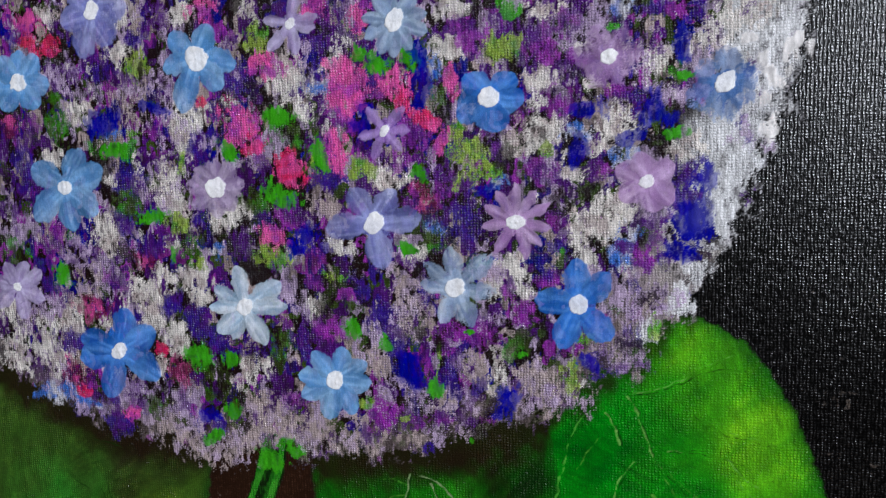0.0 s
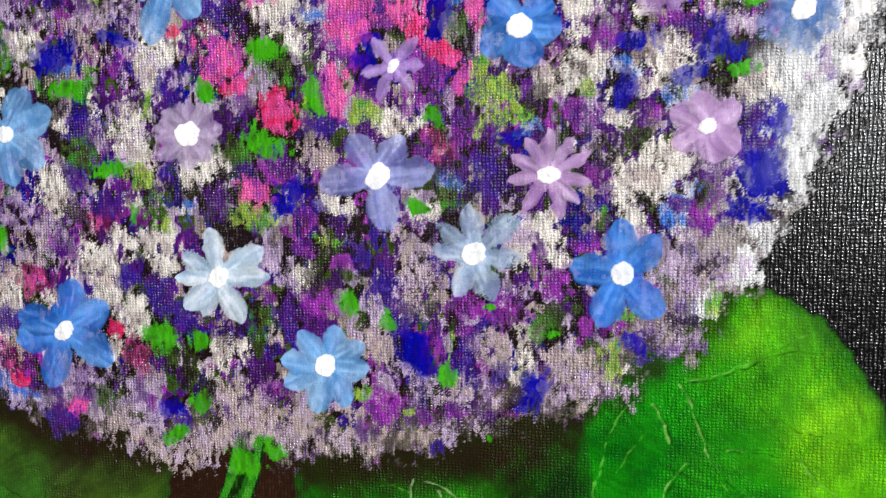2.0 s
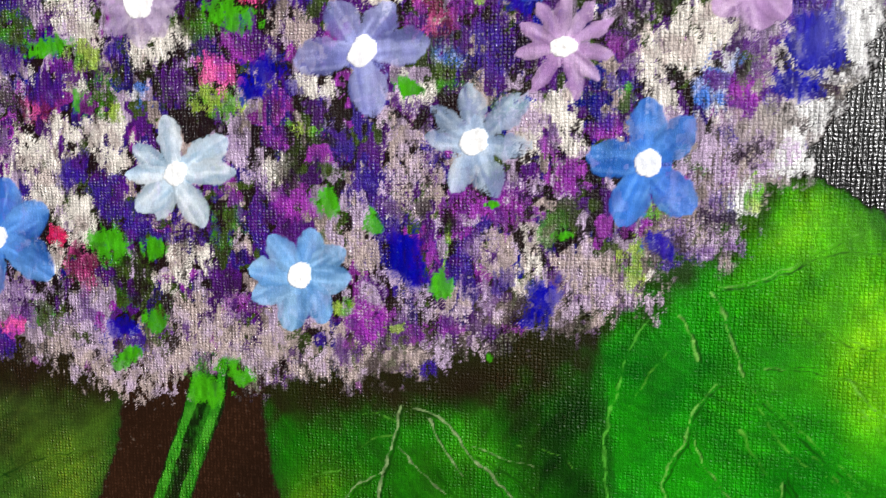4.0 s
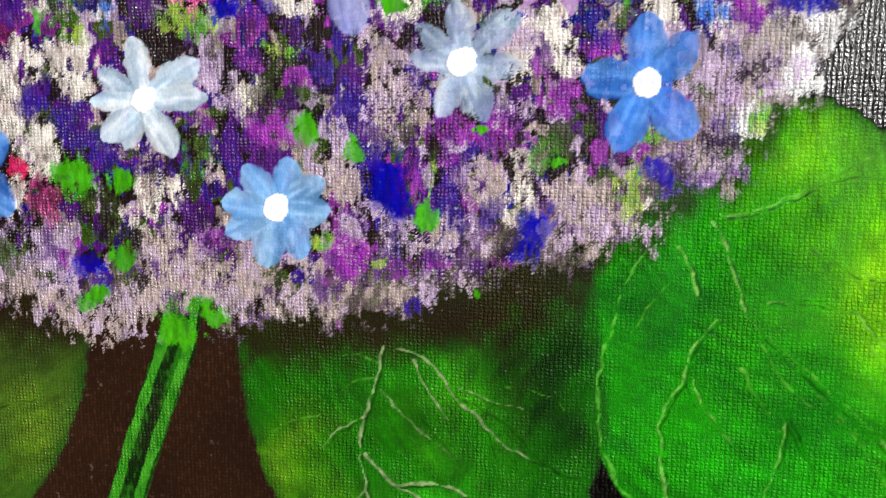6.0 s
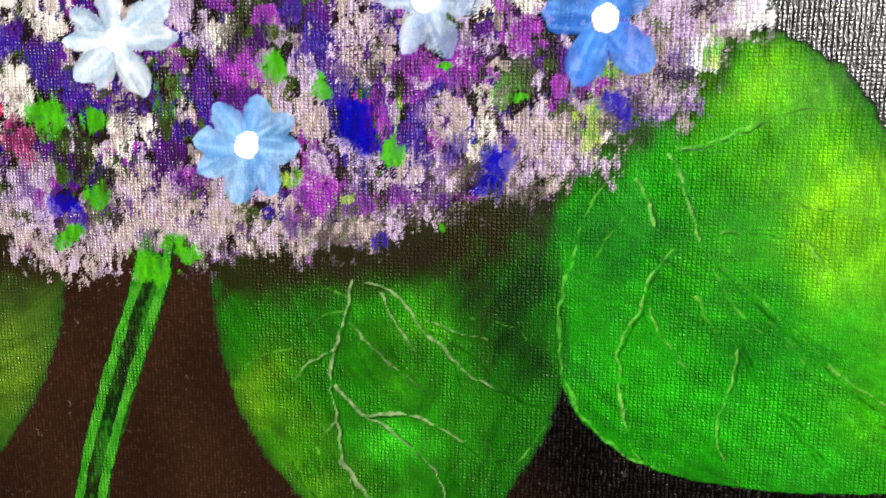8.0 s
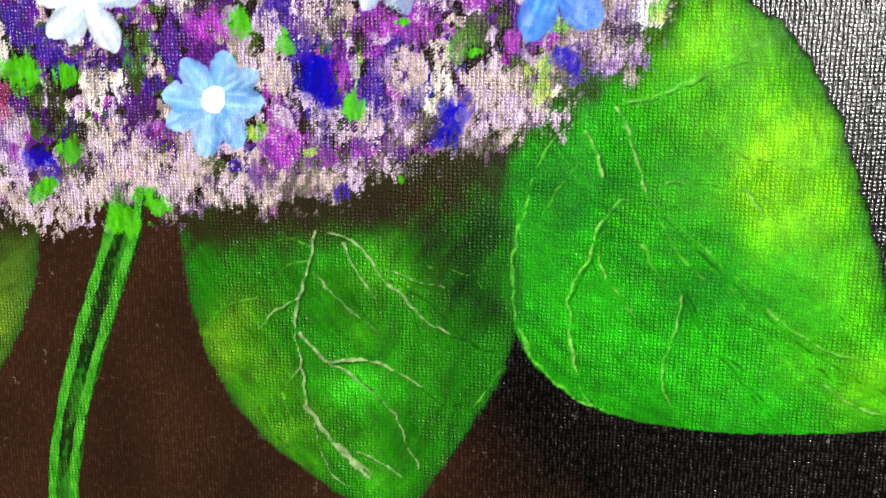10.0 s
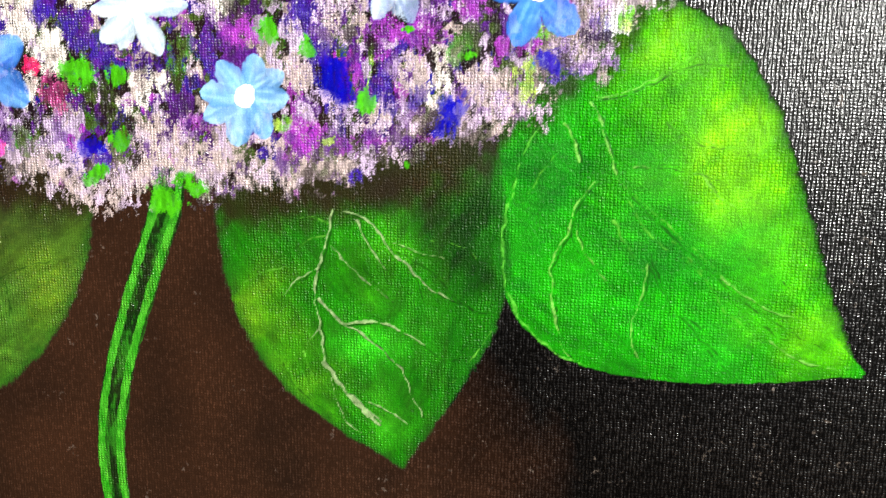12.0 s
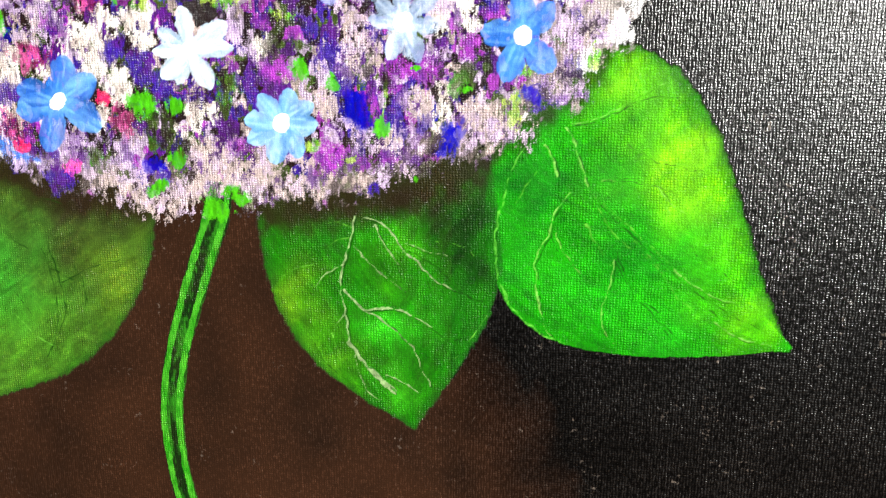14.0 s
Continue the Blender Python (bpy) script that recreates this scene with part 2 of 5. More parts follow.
def film(cover, tint, U, V, dry, opacity):
    """How much of the paint beneath is hidden, and the pigment that shows in the end."""
    a, b = np.round(U / STEP_U).astype(int), np.round(V / STEP_V).astype(int)
    bent_u, bent_v = U + (grain(U, V, 2.3, 1.7, 15) - 0.5) * 0.7, V + (grain(U, V, 1.9, 2.7, 16) - 0.5) * 0.9
    level = 0.5 + dry * (0.13 * (0.40 - weave(bent_u, bent_v)) + 0.46 * (grain(U, V, 0.7, 1.5, 11) - 0.5) + 0.38 * (grain(U, V, 1.9, 2.3, 17) - 0.5) + 0.30 * (grain(U, V, 3.1, 4.2, 12) - 0.5) + 0.28 * (lattice(a, b, 13) - 0.5))
    c = cover(U, V)
    hide = smooth(c - level, -0.13, 0.13) * smooth(c, 0.04, 0.22) * opacity * (0.78 + 0.3 * grain(U, V, 2.4, 3.6, 14))
    hide = np.clip(hide, 0, 1)
    a, b = np.clip(a - PIC_U, 0, SHOWN.shape[0] - 1), np.clip(b - PIC_V, 0, SHOWN.shape[1] - 1)
    rgb = tint(U.ravel(), V.ravel()).reshape(U.shape + (3,))
    return hide, np.clip(blend(SHOWN[a, b], rgb, hide), 0.002, 0.95), a, b


def layer(name, parent, bounds, cover, tint, thick, material, dry=1.0, fine=3, label="", opacity=0.95, pile=None):
    """A film of paint on whatever lies beneath: it lies where cover(u, v) beats the grain of the weave, coloured by tint(u, v).
    pile: a list that takes the film in place of an object of its own, for flush()."""
    def grid(su, sv):
        i0, i1 = math.floor(bounds[0] / su), math.ceil(bounds[1] / su)
        j0, j1 = math.floor(bounds[2] / sv), math.ceil(bounds[3] / sv)
        return np.meshgrid(np.arange(i0, i1 + 1) * su, np.arange(j0, j1 + 1) * sv, indexing="ij")

    su, sv = THREAD_U / fine, THREAD_V / fine
    U, V = grid(su, sv)
    hide, rgb, a, b = film(cover, tint, U, V, dry, opacity)
    rise = lambda h, u, v: 0.006 + thick * h ** 1.5 * (0.55 + 0.6 * grain(u, v, 0.9, 2.6, 21) + 0.35 * grain(u, v, 3.0, 3.0, 22))
    body = TOP[a, b] + rise(hide, U, V) + (0.0 if fine == 3 else 0.012)
    if fine == 3:
        SHOWN[a, b] = rgb
        TOP[a, b] = np.where(hide > 0.02, body, TOP[a, b])
    elif fine == 2:
        U2, V2 = grid(STEP_U, STEP_V)
        hide2, rgb2, a, b = film(cover, tint, U2, V2, dry, opacity)
        SHOWN[a, b] = rgb2
        TOP[a, b] = np.where(hide2 > 0.02, TOP[a, b] + rise(hide2, U2, V2) + 0.035, TOP[a, b])
    on = hide > 0.10
    keep = on[:-1, :-1] | on[1:, :-1] | on[:-1, 1:] | on[1:, 1:]
    if not keep.any():
        keep[keep.shape[0] // 2, keep.shape[1] // 2] = True
    used = np.zeros(U.shape, bool)
    for p in (0, 1):
        for q in (0, 1):
            used[p:p + keep.shape[0], q:q + keep.shape[1]] |= keep
    X = U + (lattice(np.round(U / su), np.round(V / sv), 5) - 0.5) * su * 0.3
    Z = V + (lattice(np.round(U / su), np.round(V / sv), 6) - 0.5) * sv * 0.3
    index = np.full(U.shape, -1)
    index[used] = np.arange(used.sum())
    co = np.stack([X[used] / 1000, -body[used] / 1000, 1.5 + Z[used] / 1000], 1).astype(np.float32)
    ii, jj = np.nonzero(keep)
    quads = np.stack([index[ii, jj], index[ii + 1, jj], index[ii + 1, jj + 1], index[ii, jj + 1]], 1).astype(np.int32)
    colours = np.concatenate([rgb[used], np.ones((used.sum(), 1))], 1).astype(np.float32)
    if pile is not None:
        return pile.append((co, quads, colours))
    return film_object(name, parent, co, quads, colours, material, label)


def film_object(name, parent, co, quads, colours, material, label):
    me = bpy.data.meshes.new(name)
    me.vertices.add(len(co))
    me.vertices.foreach_set("co", co.ravel())
    me.loops.add(quads.size)
    me.loops.foreach_set("vertex_index", quads.ravel())
    me.polygons.add(len(quads))
    me.polygons.foreach_set("loop_start", np.arange(0, quads.size, 4, dtype=np.int32))
    me.update(calc_edges=True)
    me.shade_smooth()
    layer_rgb = me.color_attributes.new("pigment", "FLOAT_COLOR", "POINT")
    layer_rgb.data.foreach_set("color", colours.ravel())
    me.materials.append(material)
    ob = new(name, me)
    ob.parent = parent
    return tagged(ob, label)


OLDER = []


def flush(name, label):
    """The dabs piled up so far as one part."""
    starts = np.cumsum([0] + [len(co) for co, _, _ in OLDER])
    film_ob = film_object(name, painting, np.concatenate([p[0] for p in OLDER]), np.concatenate([p[1] + k for p, k in zip(OLDER, starts)]).astype(np.int32),
                          np.concatenate([p[2] for p in OLDER]), DRY, label)
    tagged(film_ob, label, kind="stuff")


# ---- leaves, veins and stem ----
HEAD = (-55.0, 115.0, 152.6, 178.5, 2.6)            # middle u, v, half width, half height, exponent


def head_depth(u, v):
    """How far inside the flower head a place lies, in mm."""
    cu, cv, a, b, e = HEAD
    r = (np.abs((u - cu) / a) ** e + np.abs((v - cv) / b) ** e) ** (1 / e)
    return (1 - r) * 160


SPOTS = dict(
    right=[(69, -27, 11, (108, 186, 8), 0.72), (82, -46, 15, (118, 190, 10), 0.76), (89, -58, 9, (104, 188, 9), 0.64), (74, -36, 8, (60, 170, 6), 0.56),
           (97, -71, 9, (84, 186, 10), 0.64), (105, -93, 8, (92, 176, 14), 0.72), (85, -70, 7, (40, 164, 8), 0.80), (71, -78, 9, (10, 120, 5), 0.80),
           (41, -55, 9, (8, 108, 8), 0.85), (53, -66, 5, (4, 92, 5), 0.85), (61, -90, 9, (22, 150, 14), 0.70), (53, -49, 5, (6, 96, 4), 0.80),
           (63, -48, 7, (20, 128, 6), 0.70), (81, -97, 9, (26, 150, 18), 0.70), (37, -78, 5, (18, 120, 20), 0.60), (90, -88, 8, (60, 170, 12), 0.56)],
    middle=[(26, -69, 7, (8, 22, 4), 0.90), (6, -62, 8, (14, 24, 6), 0.80), (30, -83, 4, (8, 34, 4), 0.80),
            (3, -77, 7, (54, 164, 10), 0.95), (-0, -102, 7, (44, 172, 22), 0.95), (-30, -94, 9, (84, 140, 18), 0.95), (-18, -113, 9, (70, 140, 20), 0.85),
            (-14, -75, 7, (16, 112, 8), 0.70), (26, -79, 8, (14, 50, 4), 0.90), (17, -65, 10, (16, 42, 6), 0.90), (-20, -66, 9, (30, 60, 12), 0.85),
            (21, -98, 8, (22, 104, 10), 0.80), (6, -119, 6, (50, 150, 20), 0.80), (12, -89, 6, (30, 120, 10), 0.70)],
    left=[(-131, -95, 19, (44, 140, 34), 0.95), (-92, -88, 12, (92, 134, 24), 0.95), (-102, -68, 20, (42, 48, 22), 0.95), (-125, -119, 24, (70, 130, 28), 0.85),
          (-96, -105, 14, (66, 112, 26), 0.80), (-113, -94, 8, (56, 96, 26), 0.70)])
BASE_GREEN = dict(right=(22, 138, 5), middle=(22, 102, 6), left=(58, 92, 28))


def leaf(kind, back, tip, left_side, right_side):
    """A painted leaf: a midline from back to tip with half-widths along both sides."""
    back, tip = np.array(back), np.array(tip)
    length = np.hypot(*(tip - back))
    d = (tip - back) / length
    n = np.array((-d[1], d[0]))
    at = np.array((0, 0.08, 0.18, 0.3, 0.45, 0.6, 0.75, 0.9, 1.0))
    fine_at = np.linspace(0, 1, 200)

    def half(widths):
        w = np.interp(fine_at, at, widths + (0.0,))
        kernel = np.hanning(35) / np.hanning(35).sum()
        return np.convolve(np.pad(w, 17, mode="edge"), kernel, mode="valid")

    wl, wr = half(left_side) + 1.8 * (1 - fine_at ** 3), half(right_side) + 2.6 * (1 - fine_at ** 3)

    def cover(u, v):
        s = ((u - back[0]) * d[0] + (v - back[1]) * d[1]) / length
        q = (u - back[0]) * n[0] + (v - back[1]) * n[1] + (rough_grain(u, v, 5.0, 31) - 0.5) * 0.7
        w = np.where(q > 0, np.interp(s, fine_at, wl), np.interp(s, fine_at, wr))
        rim = np.minimum(w - np.abs(q), (1.0 - s) * length * 0.6 + (0.4 if kind == "right" else 0.9))
        soft = np.where(q > 0, 1.0, 0.0) if kind == "right" else 1.0
        return np.where(s < 0, 0, smooth(rim, -1.0 - 1.2 * soft, 2.4 + 3.2 * soft))

    def tint(u, v):
        rgb = np.tile(srgb(*BASE_GREEN[kind]), (len(u), 1))
        wu, wv = u + (grain(u, v, 9, 9, 41) - 0.5) * 12, v + (grain(u, v, 9, 9, 42) - 0.5) * 12
        for cu, cv, size, colour, amount in SPOTS[kind]:
            r = np.hypot(wu - cu, wv - cv) / size
            rgb = blend(rgb, srgb(*colour), amount * np.exp(-r * r) * (0.55 + 0.7 * grain(u + v, u - v, 14, 3.0, 52)))
        # brush marks run with the leaf, lighter and darker
        s, q = (u - back[0]) * d[0] + (v - back[1]) * d[1], (u - back[0]) * n[0] + (v - back[1]) * n[1]
        swing = (grain(u, v, 12, 12, 47) - 0.5) * 9
        brush = grain(s - abs(q) * 0.6 + swing, s * 0.5 + abs(q) + swing, 14.0, 1.8, 43) * 0.32 + grain(s - abs(q) * 0.6, s * 0.5 + abs(q), 3.0, 0.7, 51) * 0.2 + rough_grain(u, v, 2.0, 44) * 0.25
        rgb = rgb * (0.44 + 1.20 * brush + 0.40 * (rough_grain(u, v, 9, 46) - 0.5))[:, None]
        dry = smooth(grain(u, v, 1.0, 0.8, 49) + 0.8 * (rough_grain(u, v, 8, 50) - 0.5), 0.66, 0.9)
        rgb = blend(rgb, rgb * np.array((1.9, 1.5, 1.3)), dry * 0.35)
        w = np.where(q > 0, np.interp(s / length, fine_at, wl), np.interp(s / length, fine_at, wr))
        edge = smooth(w - np.abs(q) + (rough_grain(u, v, 3, 57) - 0.5) * 3, 6.5, 0.2) * np.where((q > 0) | (kind != "right"), 0.75, 0.2)
        rgb = blend(rgb, srgb(18, 72, 14), edge)
        rgb = blend(rgb, srgb(32, 21, 11), smooth(head_depth(u, v) + (rough_grain(u, v, 4, 48) - 0.5) * 7, -11 if kind != "right" else -5, -2 if kind != "right" else 1) * (0.92 if kind != "right" else 0.8))
        return rgb

    reach = max(max(left_side), max(right_side))
    lo, hi = np.minimum(back, tip) - reach - 6, np.maximum(back, tip) + reach + 6
    ob = layer("leaf", painting, (lo[0], hi[0], max(lo[1], -178), min(hi[1], -8)), cover, tint, 0.03, THIN, 0.36, 3,
               {"right": "bright green painted leaf with yellow lights", "middle": "deep green painted leaf, shaded at the top", "left": "dull olive green painted leaf"}[kind])
    return ob


def curve_points(points, steps=14):
    p = [np.array(q, float) for q in points]
    p = [2 * p[0] - p[1]] + p + [2 * p[-1] - p[-2]]
    out = []
    for k in range(1, len(p) - 2):
        for t in np.linspace(0, 1, steps, endpoint=False):
            a, b, c, d = p[k - 1:k + 3]
            out.append(0.5 * (2 * b + (c - a) * t + (2 * a - 5 * b + 4 * c - d) * t * t + (3 * b - a - 3 * c + d) * t ** 3))
    return np.array(out + [p[-2]])


def line_field(line, u, v):
    """Distance to a polyline, side of it and the share of its length."""
    best, side, share = np.full(u.shape, 1e9), np.zeros(u.shape), np.zeros(u.shape)
    for k in range(len(line) - 1):
        a, ab = line[k], line[k + 1] - line[k]
        t = np.clip(((u - a[0]) * ab[0] + (v - a[1]) * ab[1]) / (ab @ ab), 0, 1)
        dx, dy = u - a[0] - t * ab[0], v - a[1] - t * ab[1]
        dist = np.hypot(dx, dy)
        near = dist < best
        best = np.where(near, dist, best)
        side = np.where(near, np.sign(ab[0] * dy - ab[1] * dx), side)
        share = np.where(near, (k + t) / (len(line) - 1), share)
    return best, side, share


VEIN = dict(r=srgb(84, 166, 52), p=srgb(134, 158, 106), c=srgb(88, 152, 48), d=srgb(14, 44, 8))


def vein(host, tone, width, *points):
    """A brushed vein; beside a pale one runs a thin dark line."""
    if tone == "p" and width > 0.5:
        vein(host, "d", width * 0.95, *((u + 0.6, v - 0.5) for u, v in points))
    line = curve_points(points, 8)

    def cover(u, v):
        dist, _, share = line_field(line, u + (grain(u, v, 2.2, 2.2, 51) - 0.5) * 0.9, v + (grain(u, v, 2.2, 2.2, 52) - 0.5) * 0.9)
        w = width * 0.5 * ({"r": 0.35, "d": 0.55}.get(tone, 0.42) + 0.55 * grain(share * 40, share * 0, 3, 3, 53)) * (1.0 - 0.45 * share)
        return smooth(w - dist, -0.45, 0.4) * ({"r": 0.60, "d": 0.66, "p": 0.66, "c": 0.52}[tone] + 0.36 * grain(u, v, 1.6, 1.6, 54) + 0.3 * (grain(u, v, 0.8, 0.7, 56) - 0.5)) * (1.0 - 0.15 * share)

    def tint(u, v):
        return (VEIN[tone] if tone != "p" or host.name != "leaf" else srgb(112, 168, 74)) * (0.45 + 0.95 * grain(u, v, 0.8, 0.8, 55))[:, None]

    lo, hi = line.min(0) - width, line.max(0) + width
    layer("vein", host, (lo[0], hi[0], lo[1], hi[1]), cover, tint, 0.05 if tone != "d" else 0.01, THICK, 0.6, 3,
          {"p": "pale green brushed vein", "r": "light rim along the leaf edge", "c": "thin mid-green vein", "d": "dark green vein"}[tone], opacity=0.76)


def stem(width, *points):
    line = curve_points(points, 10)
    lo, hi = line.min(0) - width, line.max(0) + width
    box = (lo[0], hi[0], max(lo[1], -180), hi[1])

    def body(u, v):
        dist, _, share = line_field(line, u, v)
        return smooth(width * (0.5 - 0.06 * share) + (rough_grain(u, v, 3, 61) - 0.5) * 0.8 - dist, -0.3, 0.5)

    def dark(u, v):
        dist, side, share = line_field(line, u, v)
        streak = grain(dist * side, share * 130, 1.2, 11.0, 62) + 0.6 * (grain(u, v, 0.6, 1.4, 66) - 0.5)
        return blend(np.tile(srgb(12, 36, 8), (len(u), 1)), srgb(36, 104, 20), smooth(streak, 0.3, 1.0))

    ob = layer("stem", painting, box, body, dark, 0.04, THIN, 0.35, 3, "green painted stem with a dark middle")
    for way, part_of in ((1, 0.30), (-1, 0.33)):
        def stripe(u, v, way=way, part_of=part_of):
            dist, side, share = line_field(line, u, v)
            q = dist * side * way
            return smooth(width * 0.125 - np.abs(q - width * part_of * (1 - 0.1 * share)) + (rough_grain(u, v, 4, 63) - 0.5) * 0.8, -0.4, 0.5)

        def green(u, v):
            return blend(np.tile(srgb(26, 116, 12), (len(u), 1)), srgb(72, 160, 40), grain(u, v, 0.9, 2.2, 64))

        layer("stem_highlight", ob, box, stripe, green, 0.05, THIN, 0.35, 3, "light green stripe along the stem")


# ---- the flower head ----
SEEDS = rng.uniform((-215, -70), (105, 300), (9000, 2))
SEED_KIND = rng.choice(list("DPLTVOMB"), len(SEEDS), p=[0.33, 0.19, 0.14, 0.11, 0.07, 0.09, 0.05, 0.02])


def head_tint(u, v):
    """Dabs of the ground coat: the pigment of the nearest of many strokes, broken up by the weave."""
    wu, wv = u + (grain(u, v, 1.6, 2.6, 71) - 0.5) * 5, v + (grain(u, v, 1.6, 2.6, 72) - 0.5) * 8
    which = np.zeros(len(u), int)
    order = np.argsort(v)
    seed_order = np.argsort(SEEDS[:, 1])
    sv = SEEDS[seed_order]
    for start in range(0, len(u), 4000):
        idx = order[start:start + 4000]
        lo, hi = np.searchsorted(sv[:, 1], (wv[idx].min() - 9, wv[idx].max() + 9))
        if hi <= lo:
            continue
        dist = (wu[idx, None] - sv[None, lo:hi, 0]) ** 2 * 1.8 + (wv[idx, None] - sv[None, lo:hi, 1]) ** 2
        which[idx] = seed_order[lo + dist.argmin(1)]
    table = np.array([PIGMENT[k] for k in SEED_KIND])
    rgb = table[which] * (0.55 + 0.7 * grain(u, v, 0.7, 3.2, 73))[:, None]
    pale = blend(np.tile(PIGMENT["T"], (len(u), 1)), PIGMENT["F"], smooth(u + v * 0.6, 40, 90))
    broad = 13 * smooth(u, 40, 75)
    rim = smooth(head_depth(u, v) + (rough_grain(u, v, 9, 79) - 0.5) * 16 - broad, 13, 4) * (0.34 + 0.56 * smooth(u, 30, 66))
    rgb = blend(rgb, pale * (0.65 + 0.5 * grain(u, v, 0.8, 2.4, 80))[:, None], rim)
    dark = smooth(grain(u, v, 1.1, 2.6, 76) + 0.6 * (grain(u, v, 8, 8, 77) - 0.5) - rim * 0.2, 0.55, 0.78)
    return blend(rgb, srgb(26, 12, 26), dark * 0.5)


def head_cover(u, v):
    return smooth(head_depth(u, v) + (rough_grain(u, v, 7, 78) - 0.5) * 9, -5.0, 8.0) * 0.92


def dab(kind, u0, v0, w, h, lean=None, under=False):
    """One dab of the brush: a ragged patch of one pigment."""
    seed = int(abs(u0 * 13 + v0 * 7)) % 997
    turn = (lattice(np.array(u0 * 10), np.array(v0 * 10), 3) - 0.5) * 0.7
    turn = turn if lean is None else radians(-lean)
    cs, sn = math.cos(turn), math.sin(turn)
    solid = {"W": 0.86, "S": 0.95, "F": 0.92, "L": 0.66, "R": 0.86, "K": 0.80, "G": 0.88, "Y": 0.74, "B": 0.84, "A": 0.74, "D": 0.70, "T": 0.70, "V": 0.76, "P": 0.74, "M": 0.78, "O": 0.66}.get(kind, 0.74)
    loose = 1.45 if kind in "WSGRF" else 1.75
    second = {"K": "M", "R": "K", "Y": "G", "G": "G", "B": "B", "V": "P", "P": "M", "M": "P", "L": "P", "W": "T", "A": "W", "O": "G", "N": "K", "D": "O", "T": "L"}.get(kind, kind)

    sweep = 2.6

    def cover(u, v):
        u, v = u + (grain(u, v, 5.5, 5.5, 91) - 0.5) * sweep, v + (grain(u, v, 5.5, 5.5, 92) - 0.5) * sweep
        x, y = (u - u0) * cs + (v - v0) * sn, -(u - u0) * sn + (v - v0) * cs
        r = np.hypot(x / (w * 0.64), y / (h * 0.64)) + (rough_grain(u, v, min(w, h) * 0.5, seed) - 0.5) * 0.75
        r = r + (grain(x, y, 0.9, 4.5, seed + 20) - 0.5) * 0.45
        within = smooth(head_depth(u, v), -4.0, 1.5) if kind in "FW" else 1.0
        return smooth(r, loose, 0.2) * solid * within

    def tint(u, v):
        f = rough_grain(u, v, 3.5, seed + 9)
        rgb = blend(np.tile(PIGMENT[kind], (len(u), 1)), PIGMENT[second], smooth(f, 0.42, 0.72) * 0.8)
        rgb = rgb * (0.66 + 0.66 * grain(u, v, 0.7, 3.0, seed + 4))[:, None]
        return blend(rgb, srgb(36, 20, 40), smooth(grain(u, v, 0.9, 2.2, seed + 6), 0.75, 0.95) * 0.4)

    layer("brush_dab", painting, (u0 - w, u0 + w, v0 - h, v0 + h), cover, tint, 0.08 if kind in "WSGRY" else 0.04, THICK if kind in "SBG" else DRY,
          {"S": 0.9, "W": 1.6, "T": 1.7, "B": 1.0, "G": 1.0, "V": 1.2}.get(kind, 1.3), 3, opacity={"W": 0.98, "S": 1.0, "D": 0.85, "B": 0.84, "G": 1.0, "V": 0.85, "P": 0.85}.get(kind, 0.92), pile=OLDER if under else None)


def flecks(kind, seed, amount, label):
    """Dry brushing over the whole head: broken specks of one pigment on the tops of the threads."""

    def cover(u, v):
        patch = grain(u, v, 4.5, 6.5, seed) * 0.6 + grain(u, v, 14, 14, seed + 1) * 0.4
        return smooth(head_depth(u, v), -2, 3) * smooth(patch, 0.78 - amount, 1.08 - amount) * 0.66

    def tint(u, v):
        return PIGMENT[kind] * (0.7 + 0.55 * grain(u, v, 0.7, 2.6, seed + 2))[:, None]

    tagged(layer("dry_brushing", painting, (-165, 104, -70, 88), cover, tint, 0.02, DRY, 1.5, 3, label), kind="stuff")


